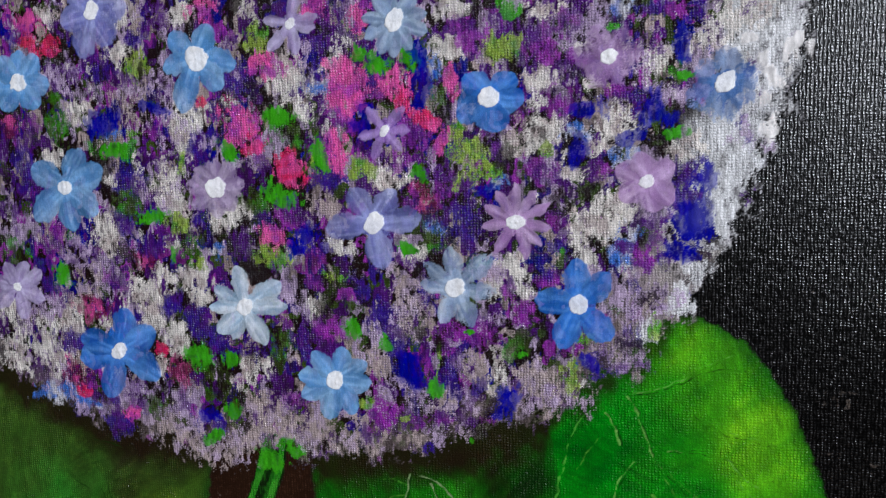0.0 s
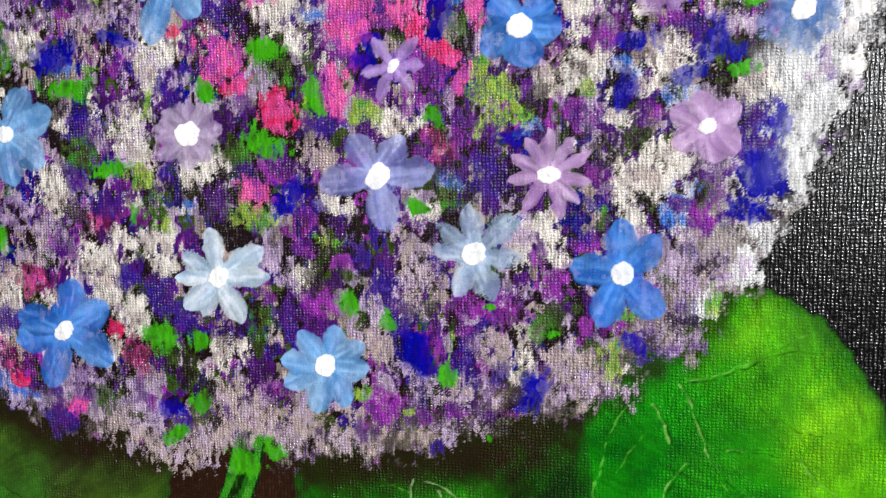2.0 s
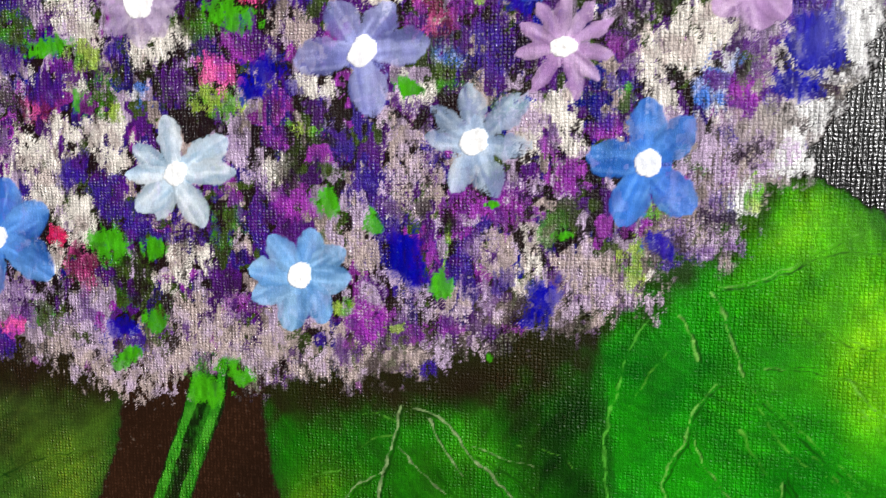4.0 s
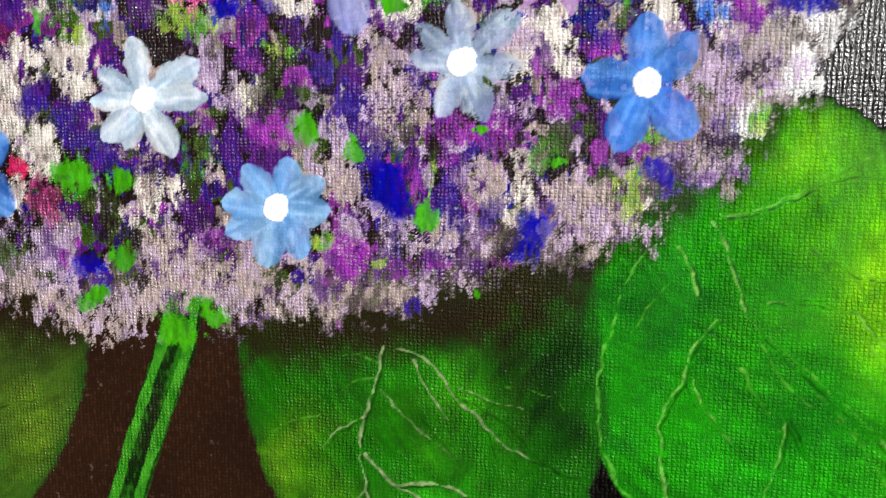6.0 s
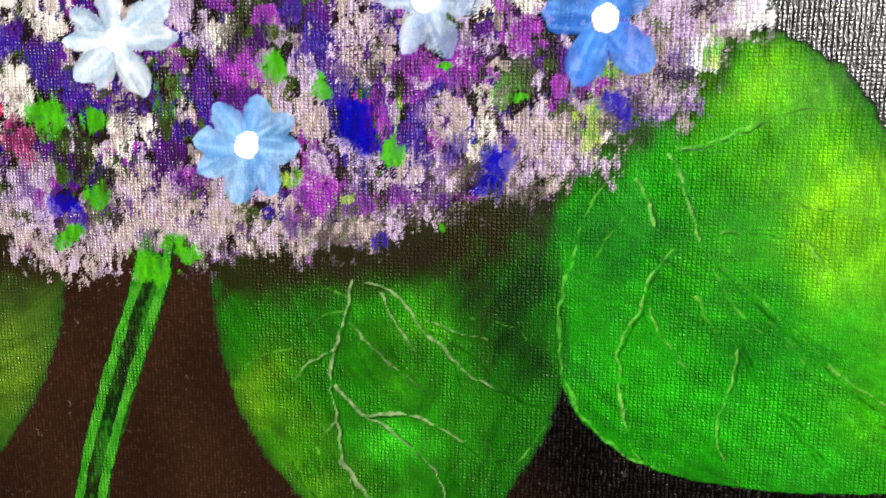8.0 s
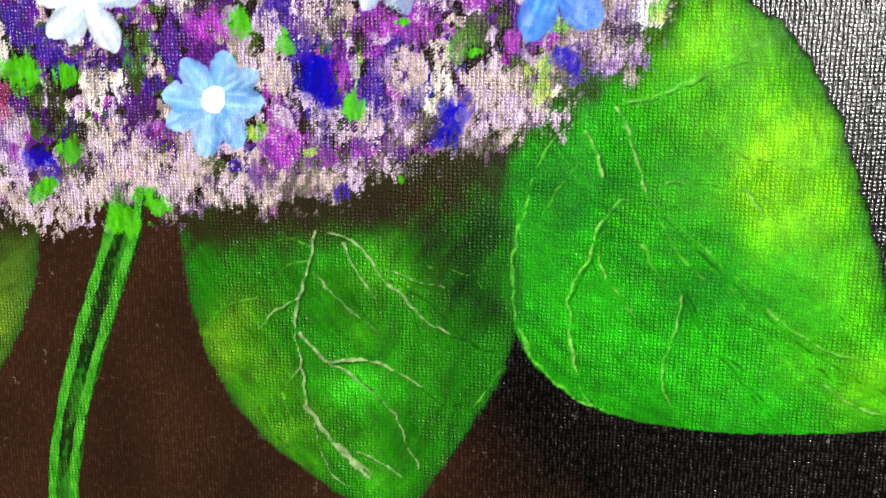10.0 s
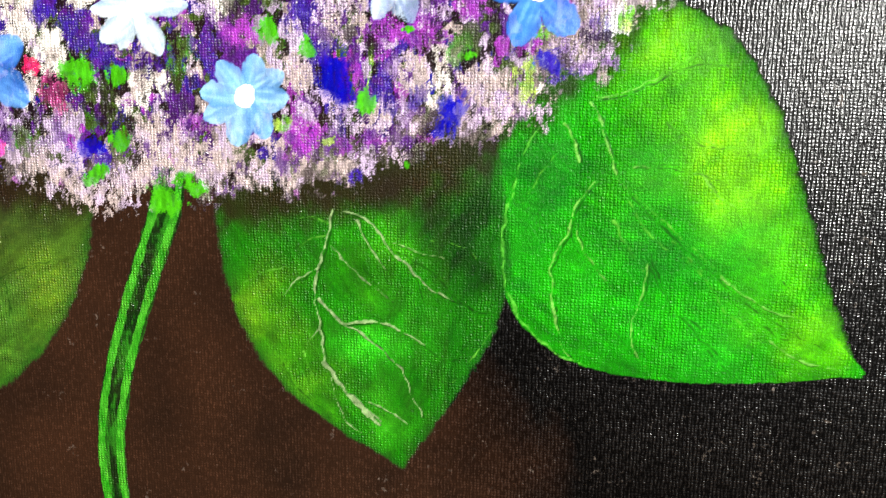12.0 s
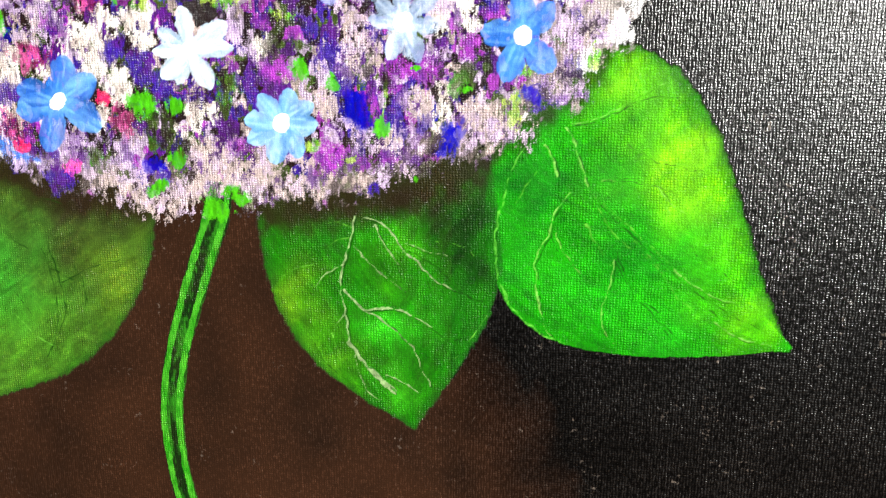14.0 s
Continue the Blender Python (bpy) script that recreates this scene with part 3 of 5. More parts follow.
def blossom(colour, u0, v0, centre_w, centre_h, *petals):
    """A small painted blossom: single-stroke petals round a thick white centre."""
    main, light = PETAL[colour]
    slim = {"ice": 1.0, "sky": 1.02, "steel": 1.0, "royal": 1.08, "dusk": 1.1}.get(colour, 0.98)
    seed = int(abs(u0 * 17 + v0 * 5)) % 997
    soft = {"dusk": 0.9, "pale": 0.7, "mauvesoft": 1.0, "periwinkle": 0.55, "greylilac": 0.7, "lilac": 0.6}.get(colour, 0.42)
    reach = max(p[1] for p in petals)

    def ground(u, v):
        return smooth(np.hypot(u - u0, v - v0) / reach + (rough_grain(u, v, 3, seed) - 0.5) * 0.5, 0.46, 0.15)

    ob = layer("blossom", painting, (u0 - reach, u0 + reach, v0 - reach, v0 + reach), ground,
               lambda u, v: main * (0.7 + 0.5 * grain(u, v, 1, 1, seed))[:, None], 0.03, DRY, 0.8, 3,
               {"sky": "light blue", "royal": "strong blue", "dusk": "dusky blue", "lilac": "small lilac", "mauve": "pale mauve", "greylilac": "grey-lilac", "periwinkle": "periwinkle blue",
                "ice": "icy white-blue", "pale": "thin pale blue", "lilacpale": "pale lilac", "mauvesoft": "faint mauve", "steel": "grey-blue"}[colour] + " painted blossom")
    for k, (angle, length, width) in enumerate(petals):
        c, s = math.cos(radians(angle)), math.sin(radians(angle))
        tone = 0.68 + 0.48 * lattice(np.array(k), np.array(seed), 8)
        bend = (lattice(np.array(k), np.array(seed), 9) - 0.5) * 0.5

        def frame_of(u, v):
            a, q = ((u - u0) * c + (v - v0) * s) / length, -(u - u0) * s + (v - v0) * c
            return a, q - bend * width * a * a

        def cover(u, v):
            a, q = frame_of(u, v)
            t = np.clip(a, 0.001, 1)
            w = width * 0.56 * slim * (np.sin(math.pi * t ** 1.5) ** 0.5 + 0.14 * (1 - t))
            inside = smooth((w - np.abs(q) + (grain(u, v, 1.4, 1.4, seed + k) - 0.5) * 0.8) / (0.30 * width), -0.35, 0.85)
            dry_tip = 1 - 0.42 * soft * smooth(a, 0.45, 1.0) - 0.16 * soft
            return inside * ((a > -0.02) & (a < 1.0)) * dry_tip

        def tint(u, v):
            a, q = frame_of(u, v)
            streak = grain(a * length, q, 5.0, 0.8, seed + k) * 0.5 + rough_grain(u, v, 2.6, seed + k + 50) * 0.5
            side = smooth(q / width * (1 if k % 2 else -1), -0.5, 0.5)
            f = 0.55 * smooth(streak, 0.35, 0.75) + 0.8 * side * lattice(np.array(k), np.array(seed), 10) + 0.45 * smooth(a, 0.36, 0.05)
            rgb = blend(np.tile(main * tone, (len(u), 1)), light, np.clip(f, 0, 1))
            return rgb * ((0.74 + 0.32 * streak) * (0.84 + 0.30 * smooth(np.abs(q) / width, 0.46, 0.12)))[:, None]

        layer("petal", ob, (u0 + min(0, length * c) - width * 0.8, u0 + max(0, length * c) + width * 0.8, v0 + min(0, length * s) - width * 0.8, v0 + max(0, length * s) + width * 0.8),
              cover, tint, 0.10, THICK, soft, 3, opacity=1.0 - 0.28 * soft)
    tilt = radians(55 if centre_h > centre_w * 1.15 else 10)
    ct, st = math.cos(tilt), math.sin(tilt)
    big, small = max(centre_w, centre_h) * 0.5, min(centre_w, centre_h) * 0.5

    def knob(u, v):
        x, y = (u - u0) * ct + (v - v0) * st, -(u - u0) * st + (v - v0) * ct
        return smooth(np.hypot(x / big, y / small) + (rough_grain(u, v, 2.2, seed + 3) - 0.5) * 0.6, 1.2, 0.8)

    layer("flower_centre", ob, (u0 - big * 1.5, u0 + big * 1.5, v0 - big * 1.5, v0 + big * 1.5), knob,
          lambda u, v: srgb(250, 249, 247) * (0.92 + 0.12 * grain(u, v, 1.2, 1.2, seed))[:, None], 0.26, BODY, 0.15, 3, "thick white dot of paint")


bright_leaf = leaf('right', (48.6, -25.0), (116.3, -100.7), (13.6, 20.1, 23.8, 24.1, 20.3, 14.5, 8.3, 2.8), (20.9, 29.9, 41.4, 49.0, 52.5, 47.6, 34.7, 16.1))
deep_leaf = leaf('middle', (-2.8, -49.7), (8.9, -133.7), (33.2, 33.2, 33.4, 33.4, 32.1, 27.2, 17.8, 7.3), (37.7, 38.8, 39.4, 39.6, 38.8, 35.0, 26.6, 12.4))
olive_leaf = leaf('left', (-104.6, -32.0), (-176.7, -147.7), (39.2, 42.0, 47.8, 50.7, 49.2, 41.2, 25.2, 9.1), (40.8, 40.8, 40.8, 40.8, 42.3, 43.3, 35.6, 18.8))
vein(bright_leaf, 'p', 0.58, (53.1, -38.8), (59.5, -37.6), (65.8, -34.4), (69.7, -31.7), (77.9, -27.8))
vein(bright_leaf, 'p', 0.77, (51.3, -39.8), (53.9, -43.4), (56.0, -49.4), (58.2, -55.5), (61.4, -60.4))
vein(bright_leaf, 'p', 0.79, (53.8, -57.9), (49.4, -63.3), (47.8, -69.7), (44.3, -77.6), (44.6, -84.2), (45.5, -90.8), (47.0, -96.1), (49.1, -100.1))
vein(bright_leaf, 'p', 0.60, (49.5, -67.1), (51.1, -73.4), (55.1, -78.5), (59.1, -83.5))
vein(bright_leaf, 'c', 0.79, (60.9, -61.7), (66.9, -70.3), (74.4, -75.1), (79.5, -79.9), (83.6, -86.1), (88.7, -91.0), (93.1, -94.6))
vein(bright_leaf, 'p', 0.68, (83.0, -79.1), (89.3, -83.9), (95.4, -86.8), (100.1, -87.8))
vein(bright_leaf, 'p', 0.60, (66.7, -76.7), (64.8, -87.1), (63.3, -92.5), (64.9, -99.1), (67.6, -101.8))
vein(bright_leaf, 'c', 0.70, (58.2, -66.8), (61.6, -73.0), (66.2, -79.2))
vein(bright_leaf, 'd', 0.60, (67.1, -74.7), (71.4, -84.2))
vein(bright_leaf, 'd', 0.60, (75.4, -89.2), (82.3, -93.7))
vein(bright_leaf, 'd', 0.71, (80.8, -96.7), (86.0, -101.6))
vein(bright_leaf, 'p', 0.59, (94.8, -93.8), (101.1, -98.0), (108.1, -99.4), (112.7, -99.3))
vein(bright_leaf, 'p', 1.08, (46.1, -44.9), (48.5, -48.9), (49.6, -53.2))
vein(bright_leaf, 'p', 0.87, (62.1, -54.2), (67.1, -54.4))
vein(bright_leaf, 'd', 0.48, (67.6, -53.9), (72.3, -53.5))
vein(bright_leaf, 'c', 0.75, (74.7, -46.2), (80.7, -49.6), (88.7, -50.1))
vein(bright_leaf, 'c', 0.69, (43.9, -52.1), (40.4, -57.2), (36.8, -63.6), (33.2, -68.9))
vein(bright_leaf, 'd', 0.61, (40.4, -65.4), (41.8, -68.6))
vein(bright_leaf, 'd', 0.57, (79.0, -57.5), (81.9, -61.3))
vein(bright_leaf, 'c', 0.59, (71.7, -71.4), (78.1, -77.4), (84.3, -81.0))
vein(bright_leaf, 'd', 0.69, (87.1, -85.9), (93.4, -90.7), (98.3, -93.6))
vein(bright_leaf, 'c', 0.67, (79.9, -61.8), (85.7, -68.4), (92.9, -71.8))
vein(bright_leaf, 'r', 1.33, (34.5, -61.1), (32.4, -70.2), (32.8, -78.1), (33.9, -84.7), (36.8, -90.9), (41.8, -96.2), (48.2, -100.7), (53.5, -102.5))
vein(deep_leaf, 'p', 1.20, (-9.9, -66.1), (-11.8, -74.5), (-14.1, -81.5), (-14.9, -88.6), (-13.4, -95.6), (-13.0, -101.3), (-10.9, -108.4), (-4.5, -115.2), (1.3, -119.9), (4.4, -123.4))
vein(deep_leaf, 'p', 2.33, (-12.3, -106.3), (-7.3, -112.8), (-1.6, -118.3), (2.0, -121.8))
vein(deep_leaf, 'p', 0.98, (-6.9, -66.5), (-1.4, -68.1), (2.0, -72.0), (5.5, -76.6), (9.6, -79.8), (15.0, -85.0), (20.4, -87.4))
vein(deep_leaf, 'p', 0.76, (5.5, -73.9), (12.2, -76.0), (16.9, -76.8), (20.3, -78.4))
vein(deep_leaf, 'p', 0.65, (-3.4, -68.8), (-0.7, -74.8), (3.4, -80.7))
vein(deep_leaf, 'p', 0.67, (-10.4, -75.2), (-6.3, -79.8), (-0.1, -85.0), (5.5, -88.9))
vein(deep_leaf, 'p', 1.25, (-13.9, -89.2), (-10.0, -92.5), (-7.2, -95.2), (1.3, -94.0), (8.3, -96.4), (13.1, -99.4))
vein(deep_leaf, 'p', 0.80, (-7.2, -95.5), (-1.5, -98.4), (4.1, -103.0), (8.3, -107.0), (10.5, -112.7), (13.3, -118.2))
vein(deep_leaf, 'p', 0.69, (-14.0, -97.0), (-17.3, -100.8))
vein(deep_leaf, 'p', 0.79, (-14.1, -80.8), (-19.1, -83.8), (-22.8, -88.2))
vein(deep_leaf, 'c', 1.00, (-11.8, -72.5), (-16.1, -74.0), (-18.9, -76.2))
vein(deep_leaf, 'c', 0.66, (-11.1, -69.1), (-15.9, -68.1), (-20.9, -69.6))
vein(deep_leaf, 'p', 0.70, (-10.9, -109.9), (-9.5, -115.6), (-6.7, -121.3), (-2.8, -124.0))
vein(deep_leaf, 'c', 0.82, (-18.1, -103.0), (-15.3, -112.4))
vein(deep_leaf, 'p', 0.70, (-0.9, -115.7), (5.5, -118.1), (10.5, -122.1))
vein(deep_leaf, 'c', 0.64, (14.9, -73.2), (23.5, -74.8), (26.9, -79.0))
vein(deep_leaf, 'd', 0.76, (20.4, -87.4), (27.2, -90.2), (31.4, -90.9))
vein(deep_leaf, 'd', 0.79, (-0.8, -98.0), (4.1, -103.0), (5.8, -104.9))
vein(deep_leaf, 'd', 0.65, (10.9, -81.8), (14.0, -89.8))
vein(deep_leaf, 'c', 0.65, (30.0, -95.1), (26.3, -100.9), (21.1, -109.0))
vein(olive_leaf, 'd', 0.96, (-117.1, -79.3), (-114.1, -90.7), (-113.9, -102.3), (-117.5, -115.4))
vein(olive_leaf, 'd', 0.78, (-114.7, -85.9), (-104.7, -89.9))
vein(olive_leaf, 'd', 0.77, (-103.5, -88.3), (-101.8, -98.8))
vein(olive_leaf, 'd', 0.80, (-128.5, -95.1), (-123.0, -102.7))
vein(olive_leaf, 'd', 0.66, (-118.2, -62.5), (-108.1, -64.2))
vein(bright_leaf, 'd', 0.70, (62.3, -61.4), (73.0, -71.6), (84.9, -81.7), (92.8, -88.0), (104.3, -94.1), (113.8, -98.8))
vein(bright_leaf, 'c', 0.60, (62.9, -60.7), (73.5, -70.5), (84.8, -80.1), (99.2, -91.7))
vein(bright_leaf, 'd', 0.60, (74.1, -89.0), (79.5, -94.1), (85.5, -99.3))
vein(bright_leaf, 'd', 0.55, (63.1, -54.2), (71.9, -54.7), (81.9, -57.7), (90.7, -62.2))
vein(bright_leaf, 'd', 0.55, (47.1, -68.4), (49.9, -73.7), (56.1, -79.6))
vein(bright_leaf, 'd', 0.60, (67.0, -77.1), (69.1, -81.1), (71.9, -85.7))
vein(bright_leaf, 'd', 0.55, (68.8, -44.6), (76.4, -48.9), (86.3, -51.3), (92.3, -51.8))
vein(bright_leaf, 'd', 0.50, (85.2, -69.8), (90.6, -76.2), (98.3, -81.1))
vein(bright_leaf, 'd', 0.55, (53.3, -90.0), (60.1, -93.9), (65.7, -100.5))
vein(bright_leaf, 'p', 0.50, (76.9, -55.9), (80.2, -59.6), (84.7, -62.7))
vein(bright_leaf, 'd', 0.50, (40.9, -43.5), (37.3, -51.4), (34.2, -59.4))
vein(bright_leaf, 'd', 0.50, (67.0, -34.6), (72.9, -32.2), (81.2, -31.6))
vein(deep_leaf, 'd', 0.70, (4.7, -75.3), (14.7, -80.6), (24.6, -89.4), (31.6, -91.2))
vein(deep_leaf, 'd', 0.60, (-2.5, -79.9), (3.2, -86.8), (9.0, -92.3))
vein(deep_leaf, 'd', 0.60, (22.9, -71.9), (26.5, -80.1), (27.4, -87.1))
vein(deep_leaf, 'd', 0.50, (-27.9, -80.9), (-20.2, -76.2), (-14.2, -73.9))
vein(deep_leaf, 'd', 0.60, (-24.0, -106.2), (-19.5, -113.6), (-8.9, -120.5))
vein(deep_leaf, 'c', 0.60, (-34.2, -85.6), (-27.9, -82.4), (-21.8, -80.7))
vein(deep_leaf, 'd', 0.60, (12.0, -99.5), (19.2, -103.5), (23.4, -101.7))
vein(olive_leaf, 'd', 1.00, (-114.7, -77.4), (-111.1, -92.5), (-111.1, -102.2), (-120.4, -118.5))
vein(olive_leaf, 'd', 0.80, (-110.9, -90.5), (-97.8, -84.3), (-84.4, -81.1))
vein(olive_leaf, 'd', 0.70, (-106.1, -84.6), (-102.9, -94.0), (-103.5, -99.9))
vein(olive_leaf, 'd', 0.60, (-128.2, -75.9), (-120.4, -81.3), (-116.6, -85.0))
vein(olive_leaf, 'c', 0.70, (-129.4, -103.1), (-121.6, -110.6), (-111.3, -114.0))
vein(bright_leaf, 'r', 1.00, (42.0, -43.5), (37.5, -50.5), (35.0, -58.0), (34.2, -63.0))
stem(9.2, (-53.2, -58.7), (-54.6, -66.6), (-59.4, -79.3), (-65.8, -96.2), (-71.8, -115.6), (-74.7, -135.5), (-72.8, -157.8), (-68.2, -176.2))

layer("flower_head", painting, (-212, 104, -70, 88), head_cover, head_tint, 0.04, DRY, 1.0, 2, "mottled violet, lilac and dark ground of the flower head")
layer("flower_head_top", painting, (-212, 104, 87.75, 300), head_cover, head_tint, 0.04, DRY, 1.0, 0.7, "mottled violet and lilac ground of the flower head")

flecks("P", 301, 0.20, "broken purple dry brushing")
flecks("V", 321, 0.16, "broken indigo dry brushing")
flecks("L", 341, 0.19, "broken pale dry brushing")
flecks("O", 361, 0.12, "broken olive dry brushing")

# broken earlier dabs beneath the clear ones: pigment, u, v, width, height
dab('K', -130.7, 72.7, 11.8, 6.0, under=True)
dab('R', -129.2, 66.5, 8.5, 7.8, under=True)
dab('V', -135.5, 68.7, 6.5, 7.0, under=True)
dab('W', -121.0, 73.6, 7.3, 6.0, under=True)
dab('L', -117.5, 76.7, 6.2, 4.2, under=True)
dab('V', -107.0, 58.0, 11.2, 8.5, under=True)
dab('V', -90.3, 64.4, 6.9, 5.0, under=True)
dab('W', -95.5, 72.3, 9.9, 6.6, under=True)
dab('W', -98.6, 60.8, 6.0, 6.7, under=True)
dab('L', -118.7, 56.2, 12.6, 8.6, under=True)
dab('L', -111.1, 48.8, 12.4, 8.6, under=True)
dab('B', -106.2, 39.6, 7.8, 6.9, under=True)
dab('O', -122.5, 39.8, 12.8, 8.8, under=True)
dab('P', -133.5, 38.6, 10.9, 10.8, under=True)
dab('N', -141.0, 40.7, 5.5, 5.4, under=True)
dab('V', -136.8, 28.8, 7.7, 7.3, under=True)
dab('W', -124.7, 30.1, 8.6, 5.4, under=True)
dab('G', -97.3, 31.7, 6.1, 5.2, under=True)
dab('W', -76.0, 38.4, 11.5, 8.4, under=True)
dab('W', -71.6, 40.4, 4.9, 4.3, under=True)
dab('V', -64.4, 41.2, 7.5, 5.8, under=True)
dab('K', -57.4, 35.6, 9.2, 9.9, under=True)
dab('R', -55.9, 30.1, 6.3, 4.0, under=True)
dab('V', -57.2, 50.6, 11.0, 9.4, under=True)
dab('G', -61.2, 28.6, 5.6, 5.0, under=True)
dab('P', -85.5, 29.5, 5.9, 4.3, under=True)
dab('W', -74.4, 70.5, 7.5, 6.5, under=True)
dab('K', -67.7, 71.0, 7.4, 7.7, under=True)
dab('Y', -52.0, 60.6, 8.3, 8.9, under=True)
dab('W', -55.0, 69.6, 7.2, 4.7, under=True)
dab('P', -60.1, 61.2, 4.6, 4.8, under=True)
dab('W', -42.4, 48.0, 8.5, 14.6, under=True)
dab('G', -46.3, 37.8, 7.2, 7.3, under=True)
dab('R', -43.2, 23.8, 10.4, 9.2, under=True)
dab('K', -33.1, 68.5, 8.6, 6.1, under=True)
dab('V', -34.4, 60.1, 6.9, 7.0, under=True)
dab('D', -30.0, 62.0, 5.1, 4.6, under=True)
dab('Y', -24.1, 60.8, 4.4, 6.1, under=True)
dab('K', -20.6, 63.6, 5.8, 6.8, under=True)
dab('V', -25.5, 67.8, 6.7, 4.6, under=True)
dab('D', -26.1, 55.6, 10.2, 6.2, under=True)
dab('G', -20.2, 55.1, 6.7, 3.8, under=True)
dab('G', -15.5, 50.2, 8.3, 4.6, under=True)
dab('K', -24.7, 49.2, 10.2, 10.2, under=True)
dab('B', -18.4, 40.3, 5.0, 2.8, under=True)
dab('M', -4.6, 34.2, 11.4, 8.5, under=True)
dab('K', -28.4, 27.3, 6.9, 8.8, under=True)
dab('Y', -20.9, 22.8, 6.8, 6.7, under=True)
dab('D', -34.0, 35.6, 10.5, 8.0, under=True)
dab('V', -33.2, 51.4, 7.8, 7.0, under=True)
dab('A', -35.1, 46.8, 7.0, 3.2, under=True)
dab('W', 6.7, 64.0, 9.3, 4.4, under=True)
dab('P', 6.6, 59.1, 10.9, 4.4, under=True)
dab('P', 20.3, 60.2, 6.8, 6.5, under=True)
dab('M', 14.2, 57.5, 6.1, 4.4, under=True)
dab('D', 14.4, 63.6, 6.1, 5.2, under=True)
dab('G', 22.7, 63.6, 6.0, 4.3, under=True)
dab('Y', 19.4, 53.7, 7.3, 6.7, under=True)
dab('W', 6.4, 52.8, 9.4, 6.8, under=True)
dab('M', 11.1, 54.3, 5.6, 5.0, under=True)
dab('W', 31.5, 62.1, 8.8, 5.7, under=True)
dab('P', 29.1, 54.4, 10.3, 8.6, under=True)
dab('P', 36.5, 58.9, 8.7, 7.1, under=True)
dab('P', 36.4, 48.9, 8.7, 5.0, under=True)
dab('W', 30.5, 44.9, 7.7, 6.5, under=True)
dab('P', 31.1, 39.4, 7.4, 5.8, under=True)
dab('W', 33.2, 32.4, 8.8, 8.2, under=True)
dab('Y', 10.3, 26.6, 7.2, 9.1, under=True)
dab('P', 24.3, 34.3, 5.4, 8.9, under=True)
dab('A', 39.0, 30.6, 7.3, 3.8, under=True)
dab('D', 19.5, 22.5, 6.1, 3.9, under=True)
dab('A', 50.6, 61.8, 6.9, 4.8, under=True)
dab('V', 58.8, 61.1, 8.1, 3.4, under=True)
dab('G', 48.5, 57.2, 4.2, 2.5, under=True)
dab('B', 66.2, 52.3, 4.7, 10.3, under=True)
dab('V', 69.5, 58.8, 5.3, 8.1, under=True)
dab('W', 75.4, 54.3, 11.7, 12.1, under=True)
dab('W', 82.4, 56.4, 7.6, 9.3, under=True)
dab('F', 88.8, 50.6, 11.3, 12.0, under=True)
dab('S', 90.7, 48.4, 3.0, 3.6, under=True)
dab('S', 89.2, 44.1, 2.3, 2.9, under=True)
dab('S', 94.7, 48.1, 2.0, 2.9, under=True)
dab('D', 62.2, 36.6, 5.4, 8.4, under=True)
dab('W', 49.8, 33.7, 10.6, 8.9, under=True)
dab('W', 46.9, 28.1, 7.1, 5.8, under=True)
dab('G', 61.6, 29.2, 3.0, 2.6, under=True)
dab('D', 58.8, 26.9, 6.9, 3.7, under=True)
dab('A', 51.9, 26.1, 4.2, 6.6, under=True)
dab('M', 49.8, 40.6, 7.0, 3.6, under=True)
dab('W', 42.0, 42.5, 5.7, 3.4, under=True)
dab('V', -135.7, 19.6, 13.3, 9.2, under=True)
dab('V', -98.3, 21.3, 10.2, 10.5, under=True)
dab('W', -83.8, 21.4, 9.1, 13.1, under=True)
dab('O', -100.9, 14.9, 8.2, 7.1, under=True)
dab('P', -90.8, 15.0, 8.0, 5.2, under=True)
dab('G', -88.1, 10.6, 7.2, 4.2, under=True)
dab('W', -107.0, 6.1, 9.6, 13.0, under=True)
dab('V', -100.1, 8.8, 6.2, 5.7, under=True)
dab('P', -86.6, 5.3, 8.0, 6.2, under=True)
dab('O', -79.9, 2.3, 7.9, 8.8, under=True)
dab('V', -72.3, 11.2, 9.6, 6.9, under=True)
dab('W', -62.9, 9.6, 11.3, 6.8, under=True)
dab('D', -69.1, 3.4, 9.6, 8.6, under=True)
dab('L', -99.1, 1.0, 8.2, 10.8, under=True)
dab('L', -139.2, 8.7, 11.2, 9.3, under=True)
dab('O', -142.5, -0.6, 13.6, 7.6, under=True)
dab('O', -120.9, 4.8, 5.6, 4.0, under=True)
dab('G', -125.4, -6.6, 8.3, 6.7, under=True)
dab('V', -132.9, -4.4, 5.6, 9.4, under=True)
dab('V', -128.2, -12.2, 7.9, 4.1, under=True)
dab('L', -120.2, 1.1, 10.8, 9.2, under=True)
dab('L', -110.1, -4.4, 12.7, 11.0, under=True)
dab('N', -114.7, -18.2, 9.7, 7.5, under=True)
dab('W', -123.7, -22.1, 11.0, 10.4, under=True)
dab('W', -110.9, -23.7, 6.4, 5.6, under=True)
dab('W', -95.1, -11.0, 11.9, 8.3, under=True)
dab('W', -91.6, -17.8, 9.0, 10.2, under=True)
dab('W', -76.8, -8.8, 11.8, 8.8, under=True)
dab('W', -75.9, -14.1, 9.8, 6.0, under=True)
dab('V', -86.4, -16.9, 8.1, 6.3, under=True)
dab('D', -82.0, -11.8, 4.8, 5.3, under=True)
dab('N', -92.3, -2.6, 8.1, 5.4, under=True)
dab('V', -75.0, -22.9, 11.8, 6.3, under=True)
dab('D', -57.8, 1.6, 11.2, 7.9, under=True)
dab('W', -146.0, -20.6, 9.2, 9.7, under=True)
dab('L', -131.0, -17.5, 11.1, 9.5, under=True)
dab('V', -51.7, 10.0, 6.6, 6.0, under=True)
